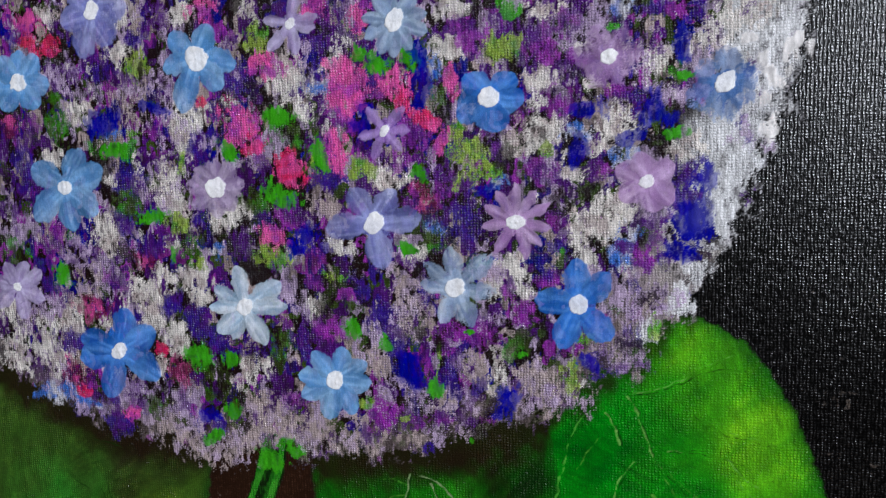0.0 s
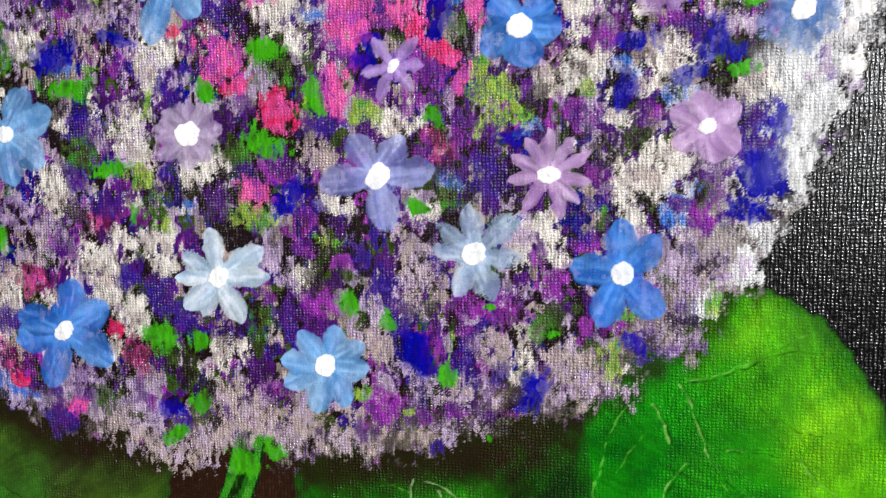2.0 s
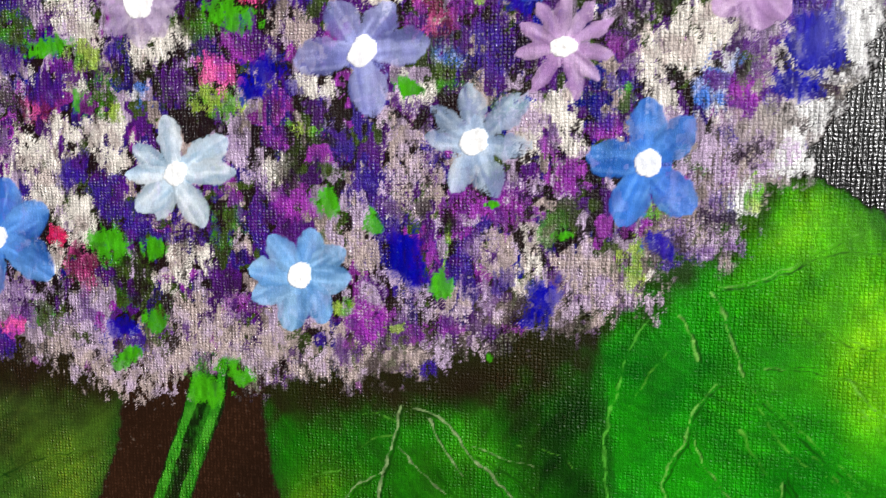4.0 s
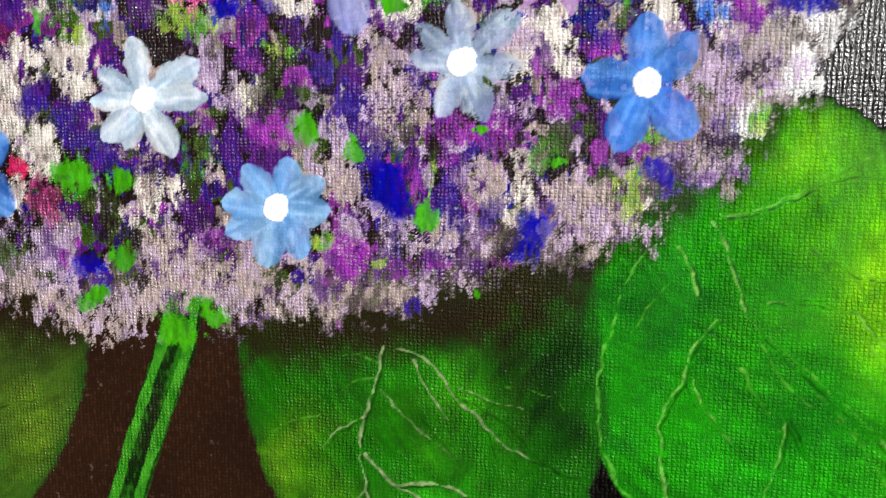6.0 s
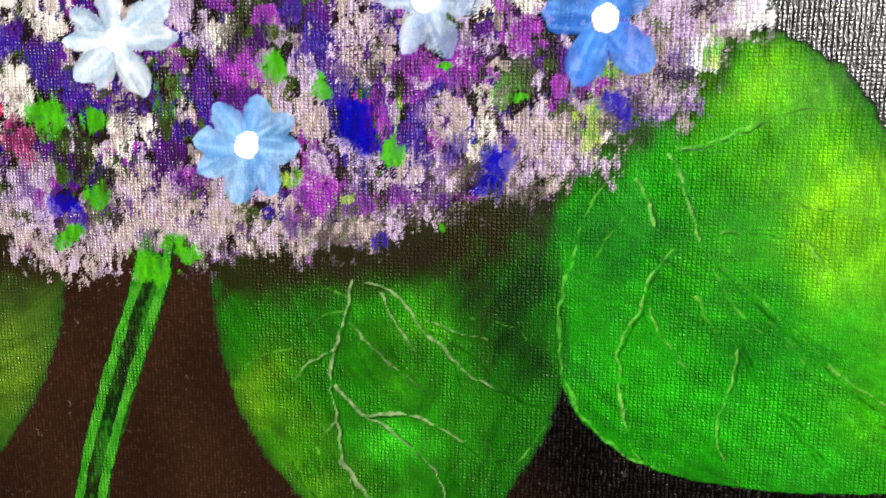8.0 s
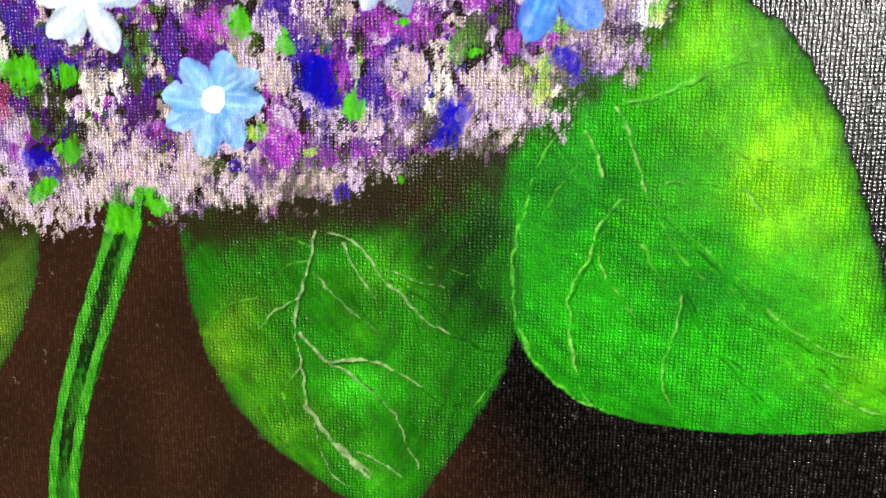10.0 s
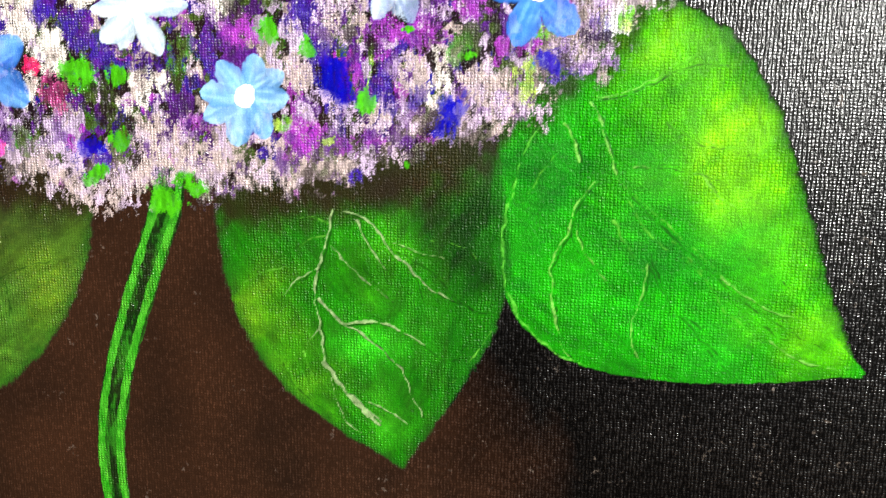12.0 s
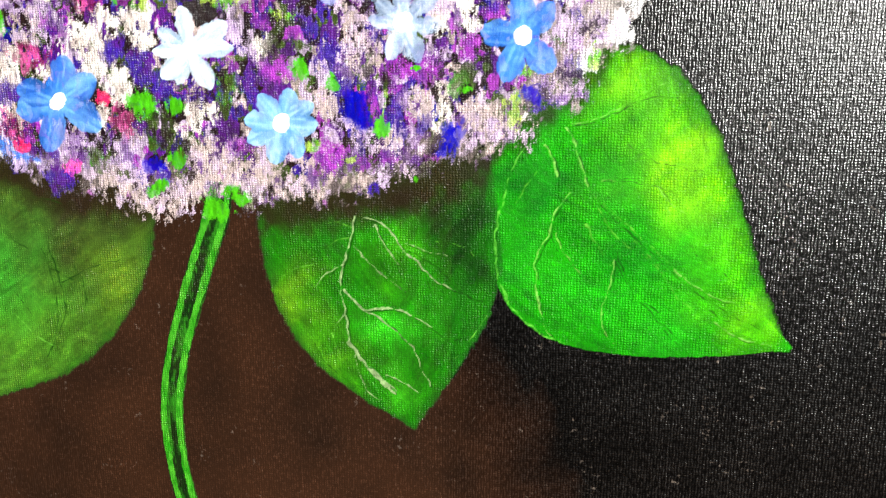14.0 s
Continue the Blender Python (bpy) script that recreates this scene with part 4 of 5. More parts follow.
dab('V', -31.4, 19.4, 8.7, 8.4, under=True)
dab('W', -13.4, 19.7, 10.0, 5.7, under=True)
dab('P', 3.7, 17.6, 8.0, 9.3, under=True)
dab('V', 9.0, 7.4, 9.9, 12.5, under=True)
dab('Y', 10.5, 21.3, 9.4, 6.1, under=True)
dab('B', -39.3, 3.9, 9.0, 8.3, under=True)
dab('P', -7.7, -2.8, 10.0, 6.5, under=True)
dab('D', -30.3, -10.2, 12.4, 7.4, under=True)
dab('L', -5.6, -14.1, 10.0, 9.8, under=True)
dab('A', 0.1, 6.7, 4.9, 5.4, under=True)
dab('A', 16.6, 18.0, 6.2, 3.4, under=True)
dab('P', 30.1, 19.9, 9.0, 6.0, under=True)
dab('D', 40.0, 14.4, 8.5, 5.9, under=True)
dab('W', 44.9, 8.3, 6.4, 11.9, under=True)
dab('W', 21.2, -4.4, 7.8, 9.3, under=True)
dab('O', 12.6, -3.6, 7.0, 5.0, under=True)
dab('W', 15.6, -9.1, 7.3, 10.4, under=True)
dab('V', 34.3, 0.2, 6.0, 8.5, under=True)
dab('W', 48.3, 8.3, 11.5, 13.3, under=True)
dab('V', 67.7, 20.1, 8.1, 7.1, under=True)
dab('B', 69.9, 8.6, 7.6, 14.4, under=True)
dab('A', 51.1, -1.4, 4.9, 7.5, under=True)
dab('M', 56.1, -2.2, 5.1, 6.2, under=True)
dab('F', 74.8, 11.4, 6.4, 12.8, under=True)
dab('F', 70.0, -4.4, 6.8, 10.8, under=True)
dab('F', 65.9, -15.5, 7.8, 6.0, under=True)
dab('L', 61.0, -15.6, 5.6, 6.0, under=True)
dab('D', 51.0, -15.0, 5.8, 6.1, under=True)
dab('W', -148.8, -34.2, 11.7, 11.8, under=True)
dab('W', -132.7, -33.1, 18.0, 16.2, under=True)
dab('V', -123.3, -28.6, 8.8, 7.6, under=True)
dab('N', -124.4, -39.1, 11.1, 7.7, under=True)
dab('R', -120.4, -47.0, 4.9, 5.0, under=True)
dab('A', -132.0, -47.1, 13.6, 5.5, under=True)
dab('R', -89.7, -31.8, 5.3, 5.9, under=True)
dab('W', -83.7, -28.0, 9.3, 9.8, under=True)
dab('G', -76.8, -33.7, 9.2, 8.0, under=True)
dab('N', -83.9, -39.4, 8.1, 6.4, under=True)
dab('D', -70.5, -41.6, 13.8, 9.1, under=True)
dab('L', -101.4, -46.7, 12.7, 10.6, under=True)
dab('K', -102.9, -51.8, 5.5, 6.9, under=True)
dab('V', -107.1, -57.4, 7.8, 5.0, under=True)
dab('L', -114.8, -52.1, 10.9, 5.8, under=True)
dab('V', -74.3, -53.6, 8.0, 9.2, under=True)
dab('T', -81.8, -59.6, 15.5, 8.3, under=True)
dab('T', -67.1, -61.8, 19.0, 9.0, under=True)
dab('V', -54.2, -29.5, 9.4, 7.0, under=True)
dab('T', -55.8, -53.8, 13.5, 11.9, under=True)
dab('G', -46.7, -60.1, 9.4, 5.4, under=True)
dab('O', -48.5, -27.6, 7.4, 10.5, under=True)
dab('M', -31.9, -24.6, 8.9, 6.8, under=True)
dab('T', -39.0, -54.6, 18.5, 8.2, under=True)
dab('T', -24.6, -57.3, 12.5, 5.9, under=True)
dab('V', 45.1, -30.2, 8.9, 5.6, under=True)
dab('T', 40.5, -42.4, 5.1, 4.8, under=True)
dab('L', 49.5, -28.0, 12.3, 7.7, under=True)
dab('V', -23.1, -11.2, 5.8, 7.5, under=True)
dab('V', -18.1, -17.2, 7.3, 9.7, under=True)
dab('T', -8.5, -18.9, 10.1, 12.8, under=True)
dab('T', -18.8, -34.7, 9.8, 10.0, under=True)
dab('B', -8.5, -34.6, 8.6, 12.1, under=True)
dab('V', -13.6, -29.1, 5.7, 7.7, under=True)
dab('P', -2.3, -32.9, 3.8, 6.5, under=True)
dab('L', -16.5, -41.4, 9.8, 6.7, under=True)
dab('L', -7.3, -45.1, 11.4, 6.3, under=True)
dab('T', -0.5, -46.0, 10.1, 5.6, under=True)
dab('V', 4.7, -33.9, 5.5, 10.4, under=True)
dab('M', 2.6, -23.0, 6.5, 6.4, under=True)
dab('P', 12.3, -21.3, 9.6, 7.3, under=True)
dab('M', 23.7, -17.8, 8.7, 8.2, under=True)
dab('D', 23.9, -24.8, 4.1, 5.4, under=True)
dab('O', 20.3, -27.9, 4.6, 5.2, under=True)
dab('T', 10.3, -33.8, 7.6, 11.8, under=True)
dab('W', 17.0, -35.3, 5.3, 12.8, under=True)
dab('B', 19.6, -42.8, 5.1, 10.3, under=True)
dab('P', -1.6, -50.0, 8.4, 5.2, under=True)
dab('T', 26.9, -38.9, 10.4, 9.6, under=True)
dab('T', 26.2, -33.6, 9.3, 4.2, under=True)
dab('M', -17.5, -47.9, 8.2, 8.6, under=True)
dab('T', -23.7, -50.1, 7.1, 4.6, under=True)
dab('P', -8.5, -49.6, 5.7, 4.5, under=True)
flush("older_brushwork", "older brush dabs of many colours under the clear ones")

# the clear dabs on top: pigment, u, v, width, height, lean
dab('W', -42.8, 49.7, 12.7, 15.8, -25)
dab('W', -96.3, -12.6, 11.0, 13.7)
dab('L', -88.9, 50.4, 15.9, 9.1)
dab('W', -77.5, 37.6, 8.6, 16.7, 5)
dab('W', -83.2, 18.6, 9.2, 15.6)
dab('L', -84.5, -51.3, 13.9, 10.0)
dab('L', -85.6, -47.3, 13.2, 9.5)
dab('T', -58.2, -56.5, 13.1, 9.1)
dab('W', -107.8, 6.4, 10.1, 11.3)
dab('W', 57.5, 47.1, 9.9, 11.4)
dab('L', -98.7, -44.4, 14.3, 7.7)
dab('M', -4.6, 31.3, 10.2, 10.6)
dab('L', -120.4, 55.5, 11.3, 9.4)
dab('V', -96.2, 24.5, 12.0, 8.8)
dab('W', -113.0, 44.1, 13.0, 7.9)
dab('W', -122.6, -21.1, 9.0, 11.2)
dab('T', -96.3, 46.3, 12.6, 7.7)
dab('F', 74.1, 27.1, 10.8, 8.9)
dab('T', -116.7, -9.4, 11.5, 8.3)
dab('V', -56.6, 49.1, 10.7, 8.8)
dab('T', -56.4, -48.8, 9.8, 9.2)
dab('W', -92.9, -12.9, 6.8, 13.0)
dab('W', 44.2, 7.7, 11.3, 7.6)
dab('O', -123.5, 43.1, 7.6, 11.1)
dab('V', -105.4, 57.6, 10.0, 8.5)
dab('P', 26.0, 53.9, 10.7, 7.9)
dab('O', -42.0, 33.7, 14.4, 5.8)
dab('P', -86.0, 4.6, 9.8, 7.9)
dab('V', -31.5, 20.9, 9.4, 8.2)
dab('L', -119.9, -2.4, 11.6, 6.6)
dab('D', -0.0, 12.1, 8.8, 8.5)
dab('V', 8.6, 8.4, 8.6, 8.5)
dab('W', -63.0, 9.7, 10.2, 7.1)
dab('W', -77.4, -10.7, 7.6, 9.3)
dab('V', -70.1, 33.5, 9.4, 7.6)
dab('W', 50.0, 32.5, 9.7, 7.3)
dab('Y', -50.2, -1.2, 11.6, 6.1)
dab('V', -33.1, 54.8, 6.2, 11.3)
dab('T', -74.4, -63.2, 8.3, 8.3)
dab('F', 79.2, 21.1, 7.1, 9.7, 20)
dab('P', -103.4, -9.0, 7.5, 9.2)
dab('W', 23.6, 28.4, 10.9, 6.2)
dab('D', -71.1, -38.0, 11.6, 5.8)
dab('N', -2.5, 15.7, 10.3, 6.5)
dab('Y', 6.9, 27.3, 5.7, 11.6)
dab('T', -41.2, -52.3, 8.3, 8.0)
dab('O', -107.4, 33.6, 9.2, 7.1)
dab('N', -114.7, -19.0, 10.8, 6.0)
dab('P', -127.1, 4.2, 7.8, 8.3)
dab('T', -32.6, 12.1, 9.5, 6.8)
dab('W', 3.9, 53.1, 9.4, 6.8)
dab('W', -57.5, -35.9, 7.9, 8.0)
dab('M', -86.2, 38.0, 8.8, 6.9)
dab('O', -52.7, 14.0, 9.9, 6.0)
dab('V', -76.0, -20.6, 10.6, 5.4)
dab('W', -38.2, -17.8, 7.7, 7.4)
dab('F', 84.4, 44.0, 5.8, 9.8)
dab('T', -17.8, -34.8, 6.5, 8.6, -30)
dab('T', -48.7, -47.4, 7.1, 7.9)
dab('L', -130.1, -17.5, 7.1, 7.8)
dab('F', 73.2, 5.2, 5.6, 9.9, 20)
dab('W', 66.9, 26.1, 9.3, 5.9)
dab('T', -6.3, -21.1, 5.6, 9.8, -20)
dab('W', -11.6, 20.7, 9.6, 5.7)
dab('W', -97.9, 60.2, 9.0, 6.1)
dab('Y', -91.9, 56.7, 7.1, 7.6)
dab('V', -17.7, -17.9, 6.4, 8.3)
dab('P', 28.5, 40.5, 8.1, 6.6)
dab('T', 11.8, -32.4, 6.1, 8.7)
dab('V', -90.6, 1.7, 8.0, 6.5)
dab('W', 30.4, 31.7, 10.2, 5.1)
dab('V', -108.1, -55.9, 8.9, 5.8)
dab('M', 12.2, -25.1, 8.6, 6.0)
dab('W', 24.5, -9.2, 5.1, 9.8)
dab('V', -35.5, 1.7, 7.3, 6.9)
dab('W', -106.3, 1.6, 8.6, 5.9)
dab('Y', 11.7, 21.6, 9.0, 5.5)
dab('V', 66.0, 19.3, 6.9, 7.3)
dab('O', -77.4, 0.3, 7.8, 6.4)
dab('T', -90.4, -56.2, 9.8, 5.1)
dab('M', -15.7, -47.3, 7.8, 6.4)
dab('W', -84.3, -27.5, 7.6, 6.5)
dab('T', 29.7, -41.7, 6.9, 7.1)
dab('L', 59.6, 8.5, 8.1, 6.1)
dab('T', -82.1, -57.4, 9.7, 5.0)
dab('L', 55.6, 50.4, 7.5, 6.3)
dab('N', -123.4, -41.5, 9.1, 5.2)
dab('V', -99.2, 9.0, 7.3, 6.4)
dab('W', 38.9, 3.7, 6.1, 7.6)
dab('W', -59.2, -38.7, 6.5, 7.1)
dab('W', -71.2, 41.5, 6.8, 6.8, -30)
dab('V', -59.5, -30.1, 9.7, 4.7)
dab('T', -62.0, -57.5, 9.2, 4.9)
dab('W', -131.1, -38.3, 5.6, 8.0)
dab('T', -9.9, -10.9, 6.3, 7.1)
dab('V', 5.3, -31.6, 4.8, 9.2)
dab('M', -16.0, 44.2, 6.9, 6.4)
dab('D', 2.6, 1.3, 6.7, 6.6)
dab('W', -91.7, -36.7, 6.6, 6.6)
dab('T', -93.0, 42.2, 7.1, 6.2)
dab('P', 3.1, 18.4, 5.2, 8.4)
dab('V', -130.5, -10.8, 7.1, 6.1)
dab('L', 7.3, -42.6, 8.4, 5.1)
dab('P', -9.9, 25.1, 8.3, 5.1)
dab('F', 75.1, 14.9, 4.3, 9.8, 15)
dab('M', -33.3, -23.1, 6.7, 6.3)
dab('T', -25.3, -51.3, 7.2, 5.8)
dab('L', -108.5, -48.2, 8.8, 4.8)
dab('O', -97.8, 15.8, 7.3, 5.7)
dab('W', -83.6, -25.1, 6.2, 6.7)
dab('L', -14.3, -40.9, 6.5, 6.3, -20)
dab('P', 33.6, 6.5, 5.4, 7.7)
dab('V', -85.0, -16.4, 7.5, 5.4)
dab('O', -94.5, -49.8, 6.7, 6.1)
dab('V', -12.0, -24.1, 4.6, 8.8, -20)
dab('P', 28.3, 22.4, 8.1, 4.9)
dab('M', -26.1, 37.7, 7.7, 5.1)
dab('T', -51.5, -56.1, 9.0, 4.4)
dab('V', -21.3, -11.0, 6.5, 6.1)
dab('W', -30.0, 0.9, 7.2, 5.4)
dab('Y', 19.9, 53.7, 7.6, 5.0)
dab('V', 54.4, 38.7, 8.3, 4.6)
dab('P', -44.2, -44.9, 7.0, 5.4)
dab('F', 57.3, -22.6, 6.7, 5.6)
dab('O', -50.6, -28.1, 5.8, 6.5)
dab('V', -113.8, -47.3, 7.8, 4.8)
dab('V', -122.4, -30.1, 9.0, 4.1)
dab('F', 80.8, 51.0, 6.5, 5.6)
dab('W', -37.6, 41.5, 5.0, 7.2, -10)
dab('M', 24.8, -18.7, 6.2, 5.8)
dab('A', -127.8, -46.5, 8.0, 4.5)
dab('W', -62.0, -40.8, 8.0, 4.5)
dab('W', 42.3, -3.5, 6.5, 5.5)
dab('P', 59.9, 0.8, 5.8, 6.1)
dab('W', 28.6, 45.8, 6.7, 5.3)
dab('W', 17.8, -32.8, 3.4, 10.3, -15)
dab('N', -83.7, -37.4, 6.3, 5.6)
dab('P', 42.9, 19.8, 7.3, 4.8)
dab('F', 84.1, 31.0, 4.7, 7.5)
dab('W', -88.2, -6.6, 4.7, 7.4)
dab('V', 66.4, 12.5, 5.7, 6.0)
dab('M', 3.5, -25.1, 5.5, 6.0)
dab('L', -6.2, -42.9, 6.4, 5.2)
dab('V', -35.2, -0.7, 5.4, 6.1)
dab('O', 64.3, 44.7, 5.6, 5.8)
dab('P', -17.4, 25.9, 7.6, 4.3)
dab('D', -28.6, -13.4, 5.9, 5.5)
dab('W', 72.1, -0.6, 6.9, 4.7)
dab('M', -44.8, 9.6, 5.8, 5.4)
dab('T', 12.6, -44.9, 6.1, 5.1)
dab('D', -29.5, -10.9, 9.4, 3.3, -10)
dab('M', 55.7, -3.1, 5.7, 5.4)
dab('M', 11.0, 56.3, 5.0, 6.2)
dab('D', -33.7, -17.8, 5.5, 5.6)
dab('A', 0.3, 50.1, 3.7, 8.2)
dab('L', 47.6, -27.8, 5.9, 5.1)
dab('O', -0.3, 2.1, 5.9, 5.2)
dab('D', 32.9, 13.4, 4.8, 6.3)
dab('D', 19.5, 25.8, 5.5, 5.5)
dab('T', 1.5, -46.1, 7.4, 4.0)
dab('Y', -20.3, 22.7, 5.2, 5.8, -20)
dab('W', -90.1, -22.7, 3.6, 8.2)
dab('D', 40.3, 14.3, 6.1, 4.8)
dab('Y', 37.4, -34.1, 3.7, 8.0, 8)
dab('P', -51.3, 25.2, 4.9, 6.0)
dab('P', 53.6, -16.6, 4.4, 6.6)
dab('D', 60.9, 41.1, 5.7, 5.1)
dab('P', 37.1, 38.7, 4.7, 6.1)
dab('W', 43.6, 27.1, 6.0, 4.8)
dab('A', -120.3, -50.6, 9.1, 3.1)
dab('V', 62.3, -3.0, 5.2, 5.4)
dab('P', -3.1, -29.3, 4.5, 6.1)
dab('P', -7.3, 14.1, 5.3, 5.1)
dab('V', -70.8, -54.5, 4.8, 5.7)
dab('W', -85.2, -8.8, 3.7, 7.0)
dab('Y', -81.3, 8.4, 6.4, 4.1, 20)
dab('T', 6.1, -52.4, 6.7, 3.8)
dab('V', -69.7, -27.0, 6.0, 4.3)
dab('V', 53.2, -23.1, 4.5, 5.7)
dab('O', 47.7, -14.8, 5.5, 4.6)
dab('W', 70.2, 51.8, 6.7, 3.7)
dab('F', 65.6, -11.8, 3.3, 7.4, 20)
dab('P', 16.1, 30.3, 5.0, 4.9)
dab('P', -1.8, -49.3, 6.4, 3.8)
dab('L', 56.7, -11.7, 4.7, 4.9)
dab('P', -21.5, -53.7, 4.3, 5.4)
dab('W', 38.3, 20.0, 6.1, 3.8)
dab('T', -8.1, -54.1, 6.5, 3.4)
dab('A', 53.3, 4.6, 4.6, 4.8)
dab('O', 1.5, 42.1, 4.0, 5.5)
dab('D', -4.8, -23.3, 3.4, 6.5)
dab('A', 49.4, 24.9, 4.6, 4.7)
dab('P', -36.6, -8.9, 5.5, 4.0)
dab('W', -60.2, 43.9, 6.6, 3.3)
dab('Y', -77.8, 26.2, 3.5, 6.1)
dab('W', -111.2, -23.1, 5.7, 3.7)
dab('O', -75.3, -44.8, 5.4, 3.9)
dab('T', -45.7, -33.2, 4.5, 4.6)
dab('M', 33.3, 51.4, 5.3, 3.9)
dab('A', -31.6, 46.9, 5.6, 3.7)
dab('D', 24.2, -24.6, 4.8, 4.2)
dab('M', -26.6, -14.0, 6.6, 3.1)
dab('D', 57.0, 26.9, 5.8, 3.4)
dab('M', -47.2, -22.0, 5.7, 3.4)
dab('T', -13.3, -5.5, 4.5, 4.3)
dab('A', 49.2, -2.7, 3.5, 5.5)
dab('M', 29.8, -8.5, 4.7, 4.1)
dab('A', -67.2, -1.1, 4.6, 4.1)
dab('L', 60.6, -13.7, 3.8, 4.9)
dab('V', 29.5, -5.8, 3.6, 5.1)
dab('W', -104.6, 22.9, 4.1, 4.4)
dab('L', -47.3, -11.6, 3.4, 5.2)
dab('Y', 59.8, -21.6, 2.9, 6.0, 20)
dab('Y', 41.5, -25.2, 4.6, 3.7)
dab('V', -40.7, -28.6, 5.6, 3.0)
dab('T', 27.9, -36.4, 5.2, 3.2)
dab('P', 20.4, -10.2, 2.7, 6.2)
dab('P', 15.4, -49.3, 5.0, 3.3)
dab('L', -43.7, -17.2, 3.7, 4.5)
dab('O', 34.6, -3.4, 3.6, 4.6)
dab('P', 36.3, -26.3, 4.7, 3.5)
dab('L', 26.8, -43.4, 4.2, 3.9)
dab('A', 51.3, -0.5, 3.4, 4.9)
dab('O', 20.8, -28.5, 3.8, 4.3)
dab('Y', -30.6, -7.6, 6.6, 2.4)
dab('O', -24.9, -17.3, 4.2, 3.7)
dab('Y', -95.8, 37.0, 5.0, 3.1)
dab('Y', -73.7, -3.5, 4.7, 3.2)
dab('Y', -35.1, 26.8, 2.8, 5.3)
dab('Y', 32.4, 26.6, 4.5, 3.2)
dab('A', -101.2, 37.2, 4.6, 3.1)
dab('V', 42.9, -34.2, 3.0, 4.6, 40)
dab('Y', -22.8, -45.1, 4.8, 2.8)
dab('W', -83.3, -31.6, 4.1, 3.1)
dab('W', -54.3, -34.3, 3.8, 3.3)
dab('P', 10.3, -50.0, 4.0, 3.1)
dab('V', 11.4, -38.9, 3.7, 3.3)
dab('T', 52.3, -6.3, 4.4, 2.6)
dab('M', 39.4, -27.6, 3.6, 2.9)
dab('Y', -11.6, -48.8, 4.0, 2.1)
dab('L', 6.9, -32.5, 1.3, 6.1)
dab('V', 33.1, -28.9, 2.9, 2.7)
dab('Y', 0.4, -32.0, 1.0, 7.2, 8)


flecks("P", 421, 0.12, "broken late purple dry brushing")
flecks("L", 441, 0.12, "broken late lilac dry brushing")
# whitish paint that also stands for the window's sparkle on the thread tops
flecks("W", 381, 0.09, "broken whitish dry brushing with painted glints")
flecks("D", 401, 0.15, "broken dark dry brushing")

# the last, strongest dabs
dab('K', -57.2, 38.1, 11.6, 10.4, -15)
dab('K', -24.2, 48.5, 10.3, 11.0)
dab('R', -42.8, 23.4, 10.6, 8.6)
dab('B', -3.8, 44.4, 7.3, 11.0)
dab('K', -49.0, 53.0, 9.7, 7.2)
dab('B', -105.9, 40.6, 11.0, 6.3)
dab('G', -46.8, 16.9, 12.2, 5.4, 20)
dab('K', -10.7, 47.0, 8.3, 7.8)
dab('K', -28.1, 28.0, 7.1, 8.7)
dab('G', -55.2, -64.7, 10.3, 5.9)
dab('B', -40.2, 3.2, 8.9, 6.8)
dab('B', 67.7, 6.2, 6.9, 8.6)
dab('B', -8.5, -33.2, 6.4, 9.3, -15)
dab('G', -46.5, 39.0, 9.7, 5.8)
dab('R', -8.4, 42.4, 6.5, 8.3)
dab('G', -15.8, 51.2, 8.3, 6.3)
dab('K', -24.0, 41.9, 9.2, 5.7)
dab('B', 57.6, 35.6, 5.7, 8.5)
dab('G', -90.9, 11.0, 10.8, 4.4)
dab('B', -20.1, 34.1, 6.1, 7.8)
dab('G', -25.2, -23.7, 6.1, 7.4)
dab('G', -76.6, -32.5, 7.7, 5.8)
dab('R', -122.4, 65.0, 9.4, 4.7)
dab('G', -46.2, -60.6, 6.1, 6.5)
dab('G', -125.2, -6.6, 6.6, 5.7)
dab('B', 20.5, -42.0, 4.5, 8.3)
dab('R', -1.5, 36.4, 7.2, 5.0)
dab('K', -50.0, 4.1, 6.6, 5.5)
dab('G', -102.0, 31.8, 9.1, 3.9)
dab('G', -62.7, 29.4, 6.4, 5.4)
dab('G', -33.5, 27.5, 4.7, 7.3)
dab('G', -66.9, -49.2, 6.4, 5.4)
dab('B', 64.9, -0.8, 7.0, 4.8)
dab('B', 70.9, 17.6, 5.6, 5.9, 30)
dab('B', -87.5, 44.2, 10.6, 3.1)
dab('G', -65.9, -34.1, 6.5, 4.8)
dab('G', -5.7, 52.8, 5.2, 5.5)
dab('R', -54.2, 31.7, 5.6, 5.1)
dab('B', 42.3, 36.4, 6.0, 4.7)
dab('G', -3.4, 21.4, 5.9, 4.8)
dab('G', -1.0, -40.1, 4.5, 6.2)
dab('B', -3.2, 54.0, 4.0, 6.8)
dab('B', -74.3, -50.6, 6.2, 4.4, 20)
dab('B', 64.8, 52.2, 3.6, 7.5)
dab('B', -41.1, 1.6, 6.7, 3.9)
dab('B', 39.0, 25.3, 3.7, 6.7)
dab('K', 6.0, 45.9, 3.4, 6.8)
dab('G', -9.2, 0.7, 6.0, 3.8)
dab('K', 2.2, 29.9, 4.0, 5.6)
dab('B', 18.1, -47.0, 5.0, 4.4)
dab('G', -20.1, 55.3, 6.0, 3.6)
dab('B', 52.6, 28.4, 5.8, 3.7)
dab('G', 62.6, 29.5, 8.2, 2.6)
dab('R', -89.4, -30.5, 4.9, 4.1)
dab('G', -74.2, -59.9, 5.0, 4.0)
dab('G', -84.0, -0.7, 3.7, 5.3)
dab('R', -120.3, -46.5, 4.3, 4.5)
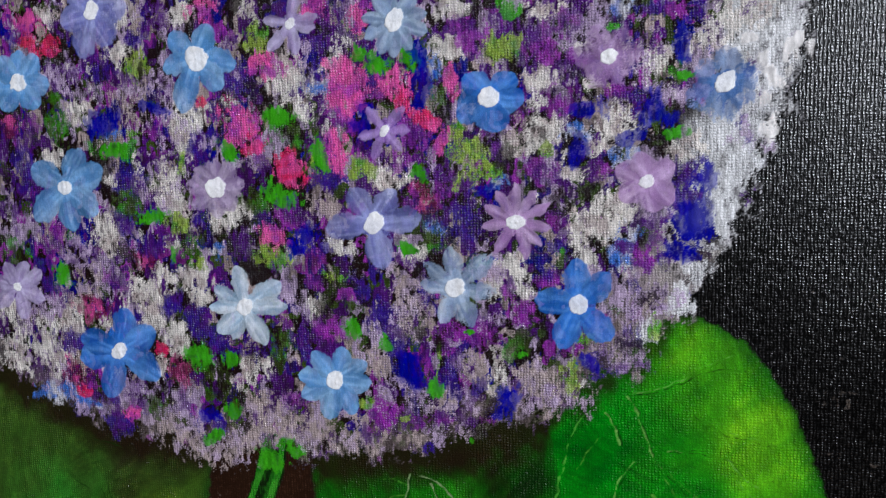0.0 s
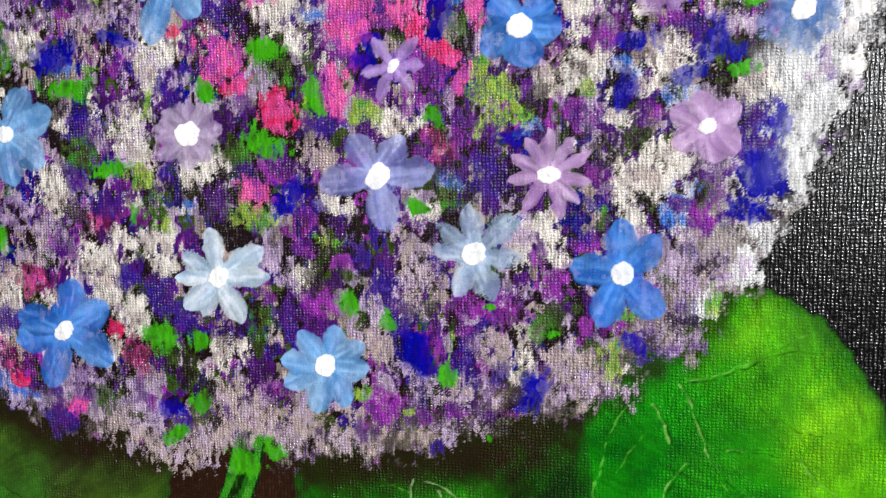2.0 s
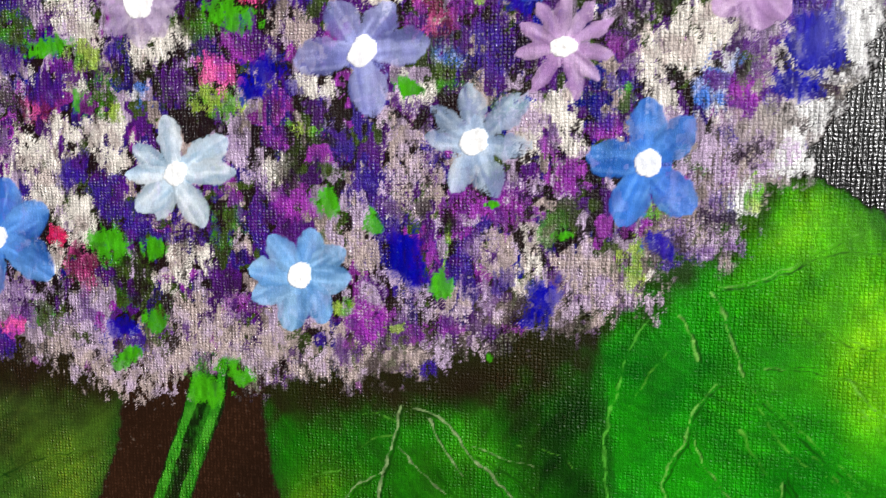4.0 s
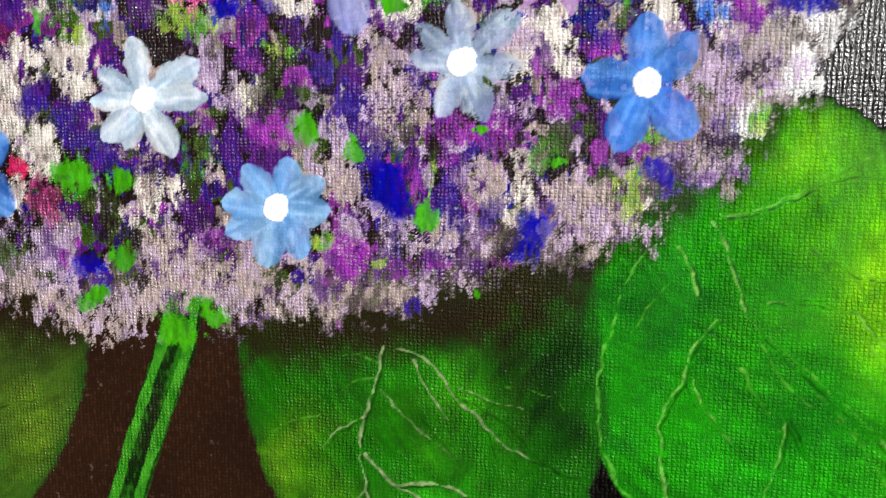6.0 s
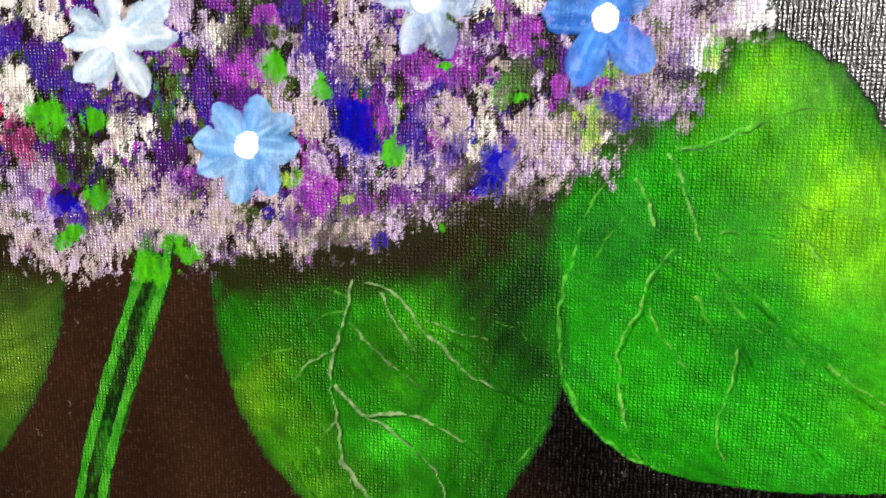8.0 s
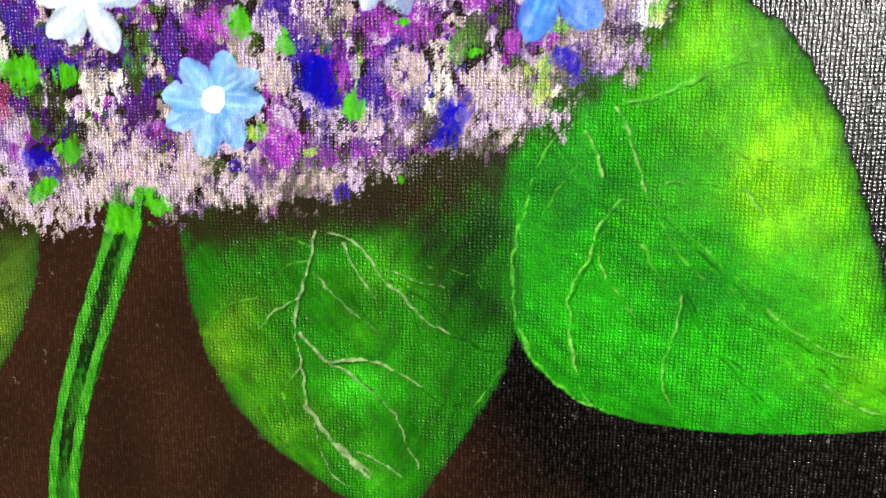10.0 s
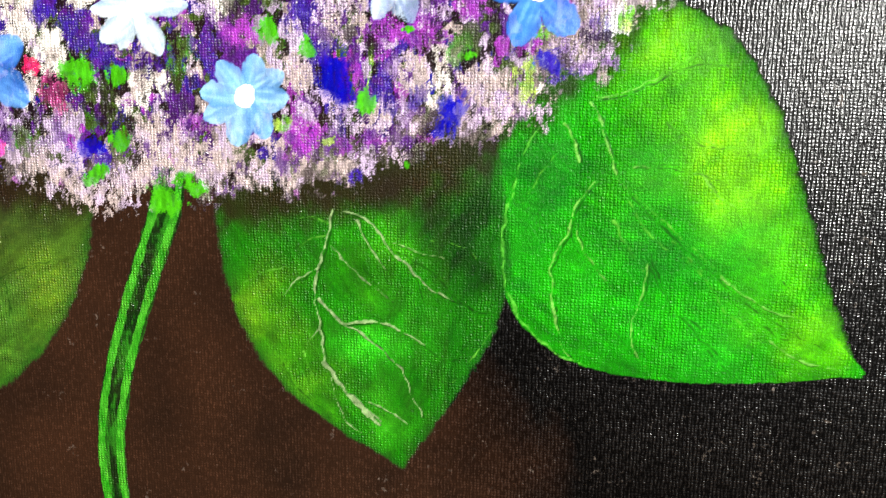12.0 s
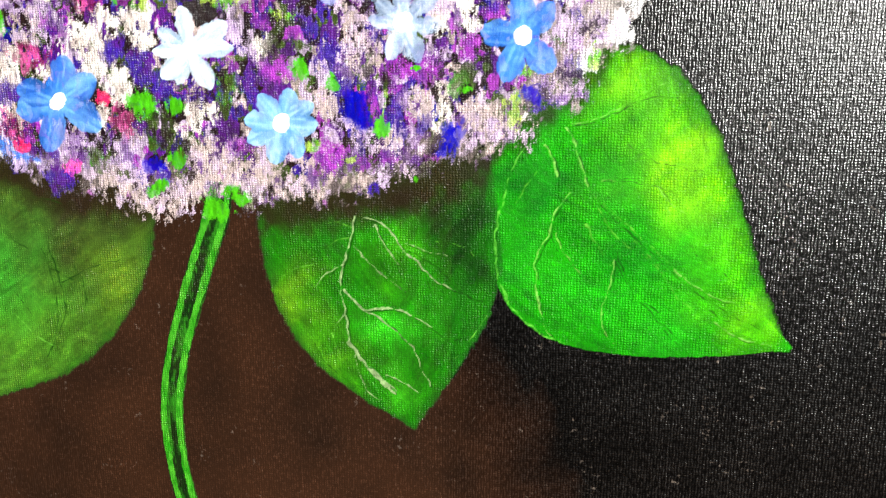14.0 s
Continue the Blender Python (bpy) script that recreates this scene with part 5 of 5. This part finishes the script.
dab('B', 41.6, -30.9, 4.6, 4.2)
dab('G', -16.6, -27.0, 3.7, 5.1)
dab('B', -18.4, 40.4, 4.8, 3.5)
dab('B', 14.1, 16.6, 4.2, 3.9)
dab('B', 63.2, 32.7, 5.7, 2.8)
dab('G', -73.7, -58.7, 4.9, 3.2)
dab('R', -70.1, 45.5, 4.2, 3.7)
dab('K', -102.3, -53.9, 4.6, 3.4)
dab('G', 67.0, 43.5, 3.4, 2.3)
dab('G', 8.4, -23.4, 2.6, 1.9)
dab('G', 23.2, -29.2, 3.8, 1.3)
dab('G', 9.5, -55.1, 2.2, 1.6)
dab('S', 85.6, 29.9, 2.8, 5.5, 15)
dab('S', 85.8, 42.3, 4.6, 3.2, 40)
dab('S', 89.2, 47.7, 2.7, 4.9, 30)
dab('S', 92.3, 49.8, 2.5, 2.7, 0)
dab('S', 82.7, 45.7, 2.3, 3.4, 10)
dab('S', 79.9, 51.3, 2.8, 2.5, 0)
dab('S', 84.3, 37.8, 2.1, 3.2, 20)
dab('G', -54.0, -64.6, 8.0, 7.3, 10)


# blossoms: colour, u, v, size of the centre, then angle, length and width of each petal
blossom('sky', -71.1, 57.3, 6.9, 7.2,
        (-4, 13.4, 7.0), (65, 10.8, 7.7), (140, 11.8, 7.0), (-171, 11.8, 6.3), (-117, 16.9, 8.1), (-50, 12.4, 7.4))
blossom('royal', 16.3, 41.1, 5.6, 5.2,
        (129, 9.2, 6.6), (47, 9.1, 6.0), (-18, 9.5, 6.9), (-164, 10.1, 8.5), (-91, 9.6, 9.1))
blossom('dusk', 75.4, 41.5, 4.3, 6.1,
        (18, 8.4, 6.7), (86, 8.9, 7.0), (146, 8.8, 5.9), (-157, 10.7, 6.7), (-94, 11.0, 8.0), (-38, 8.8, 6.4))
blossom('lilac', -13.5, 33.5, 2.4, 3.7,
        (129, 8.4, 3.2), (51, 8.8, 3.5), (2, 7.6, 3.2), (-51, 8.0, 3.2), (-119, 8.9, 3.2), (-173, 8.4, 3.2))
blossom('mauve', 56.8, 17.3, 3.6, 3.2,
        (148, 8.9, 6.3), (95, 8.1, 6.3), (24, 8.0, 6.5), (-32, 8.5, 6.3), (-85, 8.2, 6.3), (-145, 8.2, 6.3))
blossom('greylilac', -67.5, 19.1, 7.0, 6.2,
        (86, 9.1, 6.5), (39, 10.2, 6.1), (-2, 10.1, 6.1), (-44, 9.5, 6.1), (-94, 9.5, 6.1), (-141, 10.1, 6.1), (178, 10.8, 6.1), (136, 9.2, 6.1))
blossom('sky', -121.0, 20.7, 5.1, 4.3,
        (67, 14.0, 9.1), (147, 14.3, 8.7), (15, 15.6, 9.1), (-33, 14.4, 8.7), (-90, 14.4, 8.3), (-148, 16.5, 9.1))
blossom('mauve', 22.9, 7.5, 4.5, 5.1,
        (94, 10.4, 3.4), (59, 10.3, 3.1), (27, 10.6, 3.1), (-11, 10.0, 3.1), (-46, 9.7, 3.1), (-71, 10.7, 3.1), (-126, 10.9, 3.1), (-176, 10.0, 3.1), (154, 9.9, 3.1), (124, 10.1, 3.1))
blossom('periwinkle', -17.8, 7.6, 5.0, 7.1,
        (124, 12.7, 8.0), (59, 11.8, 7.3), (4, 14.4, 7.6), (-80, 13.6, 8.6), (-176, 15.3, 8.3))
blossom('ice', -60.2, -17.2, 4.6, 5.8,
        (97, 13.1, 5.8), (152, 12.0, 5.1), (35, 14.7, 6.6), (4, 14.3, 5.8), (-63, 13.4, 6.9), (-110, 11.3, 4.4), (-136, 12.7, 6.2), (179, 12.3, 4.0))
blossom('pale', 5.5, -10.8, 5.4, 5.9,
        (93, 12.1, 5.8), (41, 14.8, 5.8), (-12, 11.7, 5.8), (-66, 12.3, 6.4), (-114, 11.5, 5.5), (-180, 10.5, 4.5), (140, 11.8, 4.5))
blossom('royal', 39.2, -15.1, 5.2, 5.1,
        (94, 12.8, 6.7), (43, 12.1, 6.4), (-51, 12.9, 7.0), (-118, 13.5, 6.7), (172, 12.1, 6.7))
blossom('royal', -105.8, -32.1, 5.1, 6.5,
        (68, 14.7, 8.8), (30, 15.7, 8.0), (-25, 16.7, 8.8), (-108, 16.9, 8.4), (-170, 15.8, 8.4), (155, 14.8, 8.0))
blossom('sky', -31.9, -38.6, 5.0, 6.0,
        (69, 10.6, 6.0), (25, 11.7, 6.0), (-7, 11.6, 6.4), (-55, 11.7, 6.4), (-103, 12.8, 7.1), (-148, 12.8, 6.4), (-180, 12.0, 6.4), (128, 11.1, 6.0))
blossom('lilacpale', -142.9, -11.6, 2.9, 3.2,
        (72, 9.8, 5.9), (23, 11.4, 5.9), (-22, 10.9, 5.9), (-78, 11.2, 5.9), (-151, 12.0, 5.9), (172, 11.3, 5.9), (126, 9.6, 5.9))
blossom('mauvesoft', 47.3, 49.4, 3.9, 4.4,
        (119, 9.0, 6.2), (59, 9.5, 4.8), (-4, 9.2, 6.5), (-61, 9.3, 6.2), (-121, 9.7, 6.8), (176, 9.4, 6.5))
blossom('steel', -9.7, 63.0, 5.1, 6.1,
        (93, 9.6, 4.4), (50, 9.5, 4.4), (14, 9.7, 4.1), (-19, 10.3, 4.4), (-56, 9.7, 4.4), (-87, 10.0, 4.4), (-120, 9.7, 4.4), (-161, 9.6, 4.4), (166, 9.5, 4.1), (129, 9.5, 4.4))
blossom('sky', -135.2, 54.3, 5.6, 5.8,
        (89, 10.2, 7.9), (34, 11.2, 7.9), (-12, 11.9, 7.5), (-60, 10.6, 7.9), (-126, 11.1, 7.9), (-176, 11.9, 7.9), (141, 10.7, 7.9))
blossom('periwinkle', -106.0, 74.0, 4.8, 5.8,
        (50, 10.5, 8.1), (-5, 12.8, 8.9), (-60, 12.6, 9.6), (-119, 14.7, 10.0), (-168, 12.1, 8.9), (140, 11.3, 8.1))
blossom('lilacpale', -40.2, 64.9, 2.9, 3.4,
        (81, 8.0, 3.6), (13, 8.5, 3.3), (-18, 7.9, 3.3), (-77, 8.9, 4.0), (-137, 10.5, 4.0), (171, 8.8, 3.3))
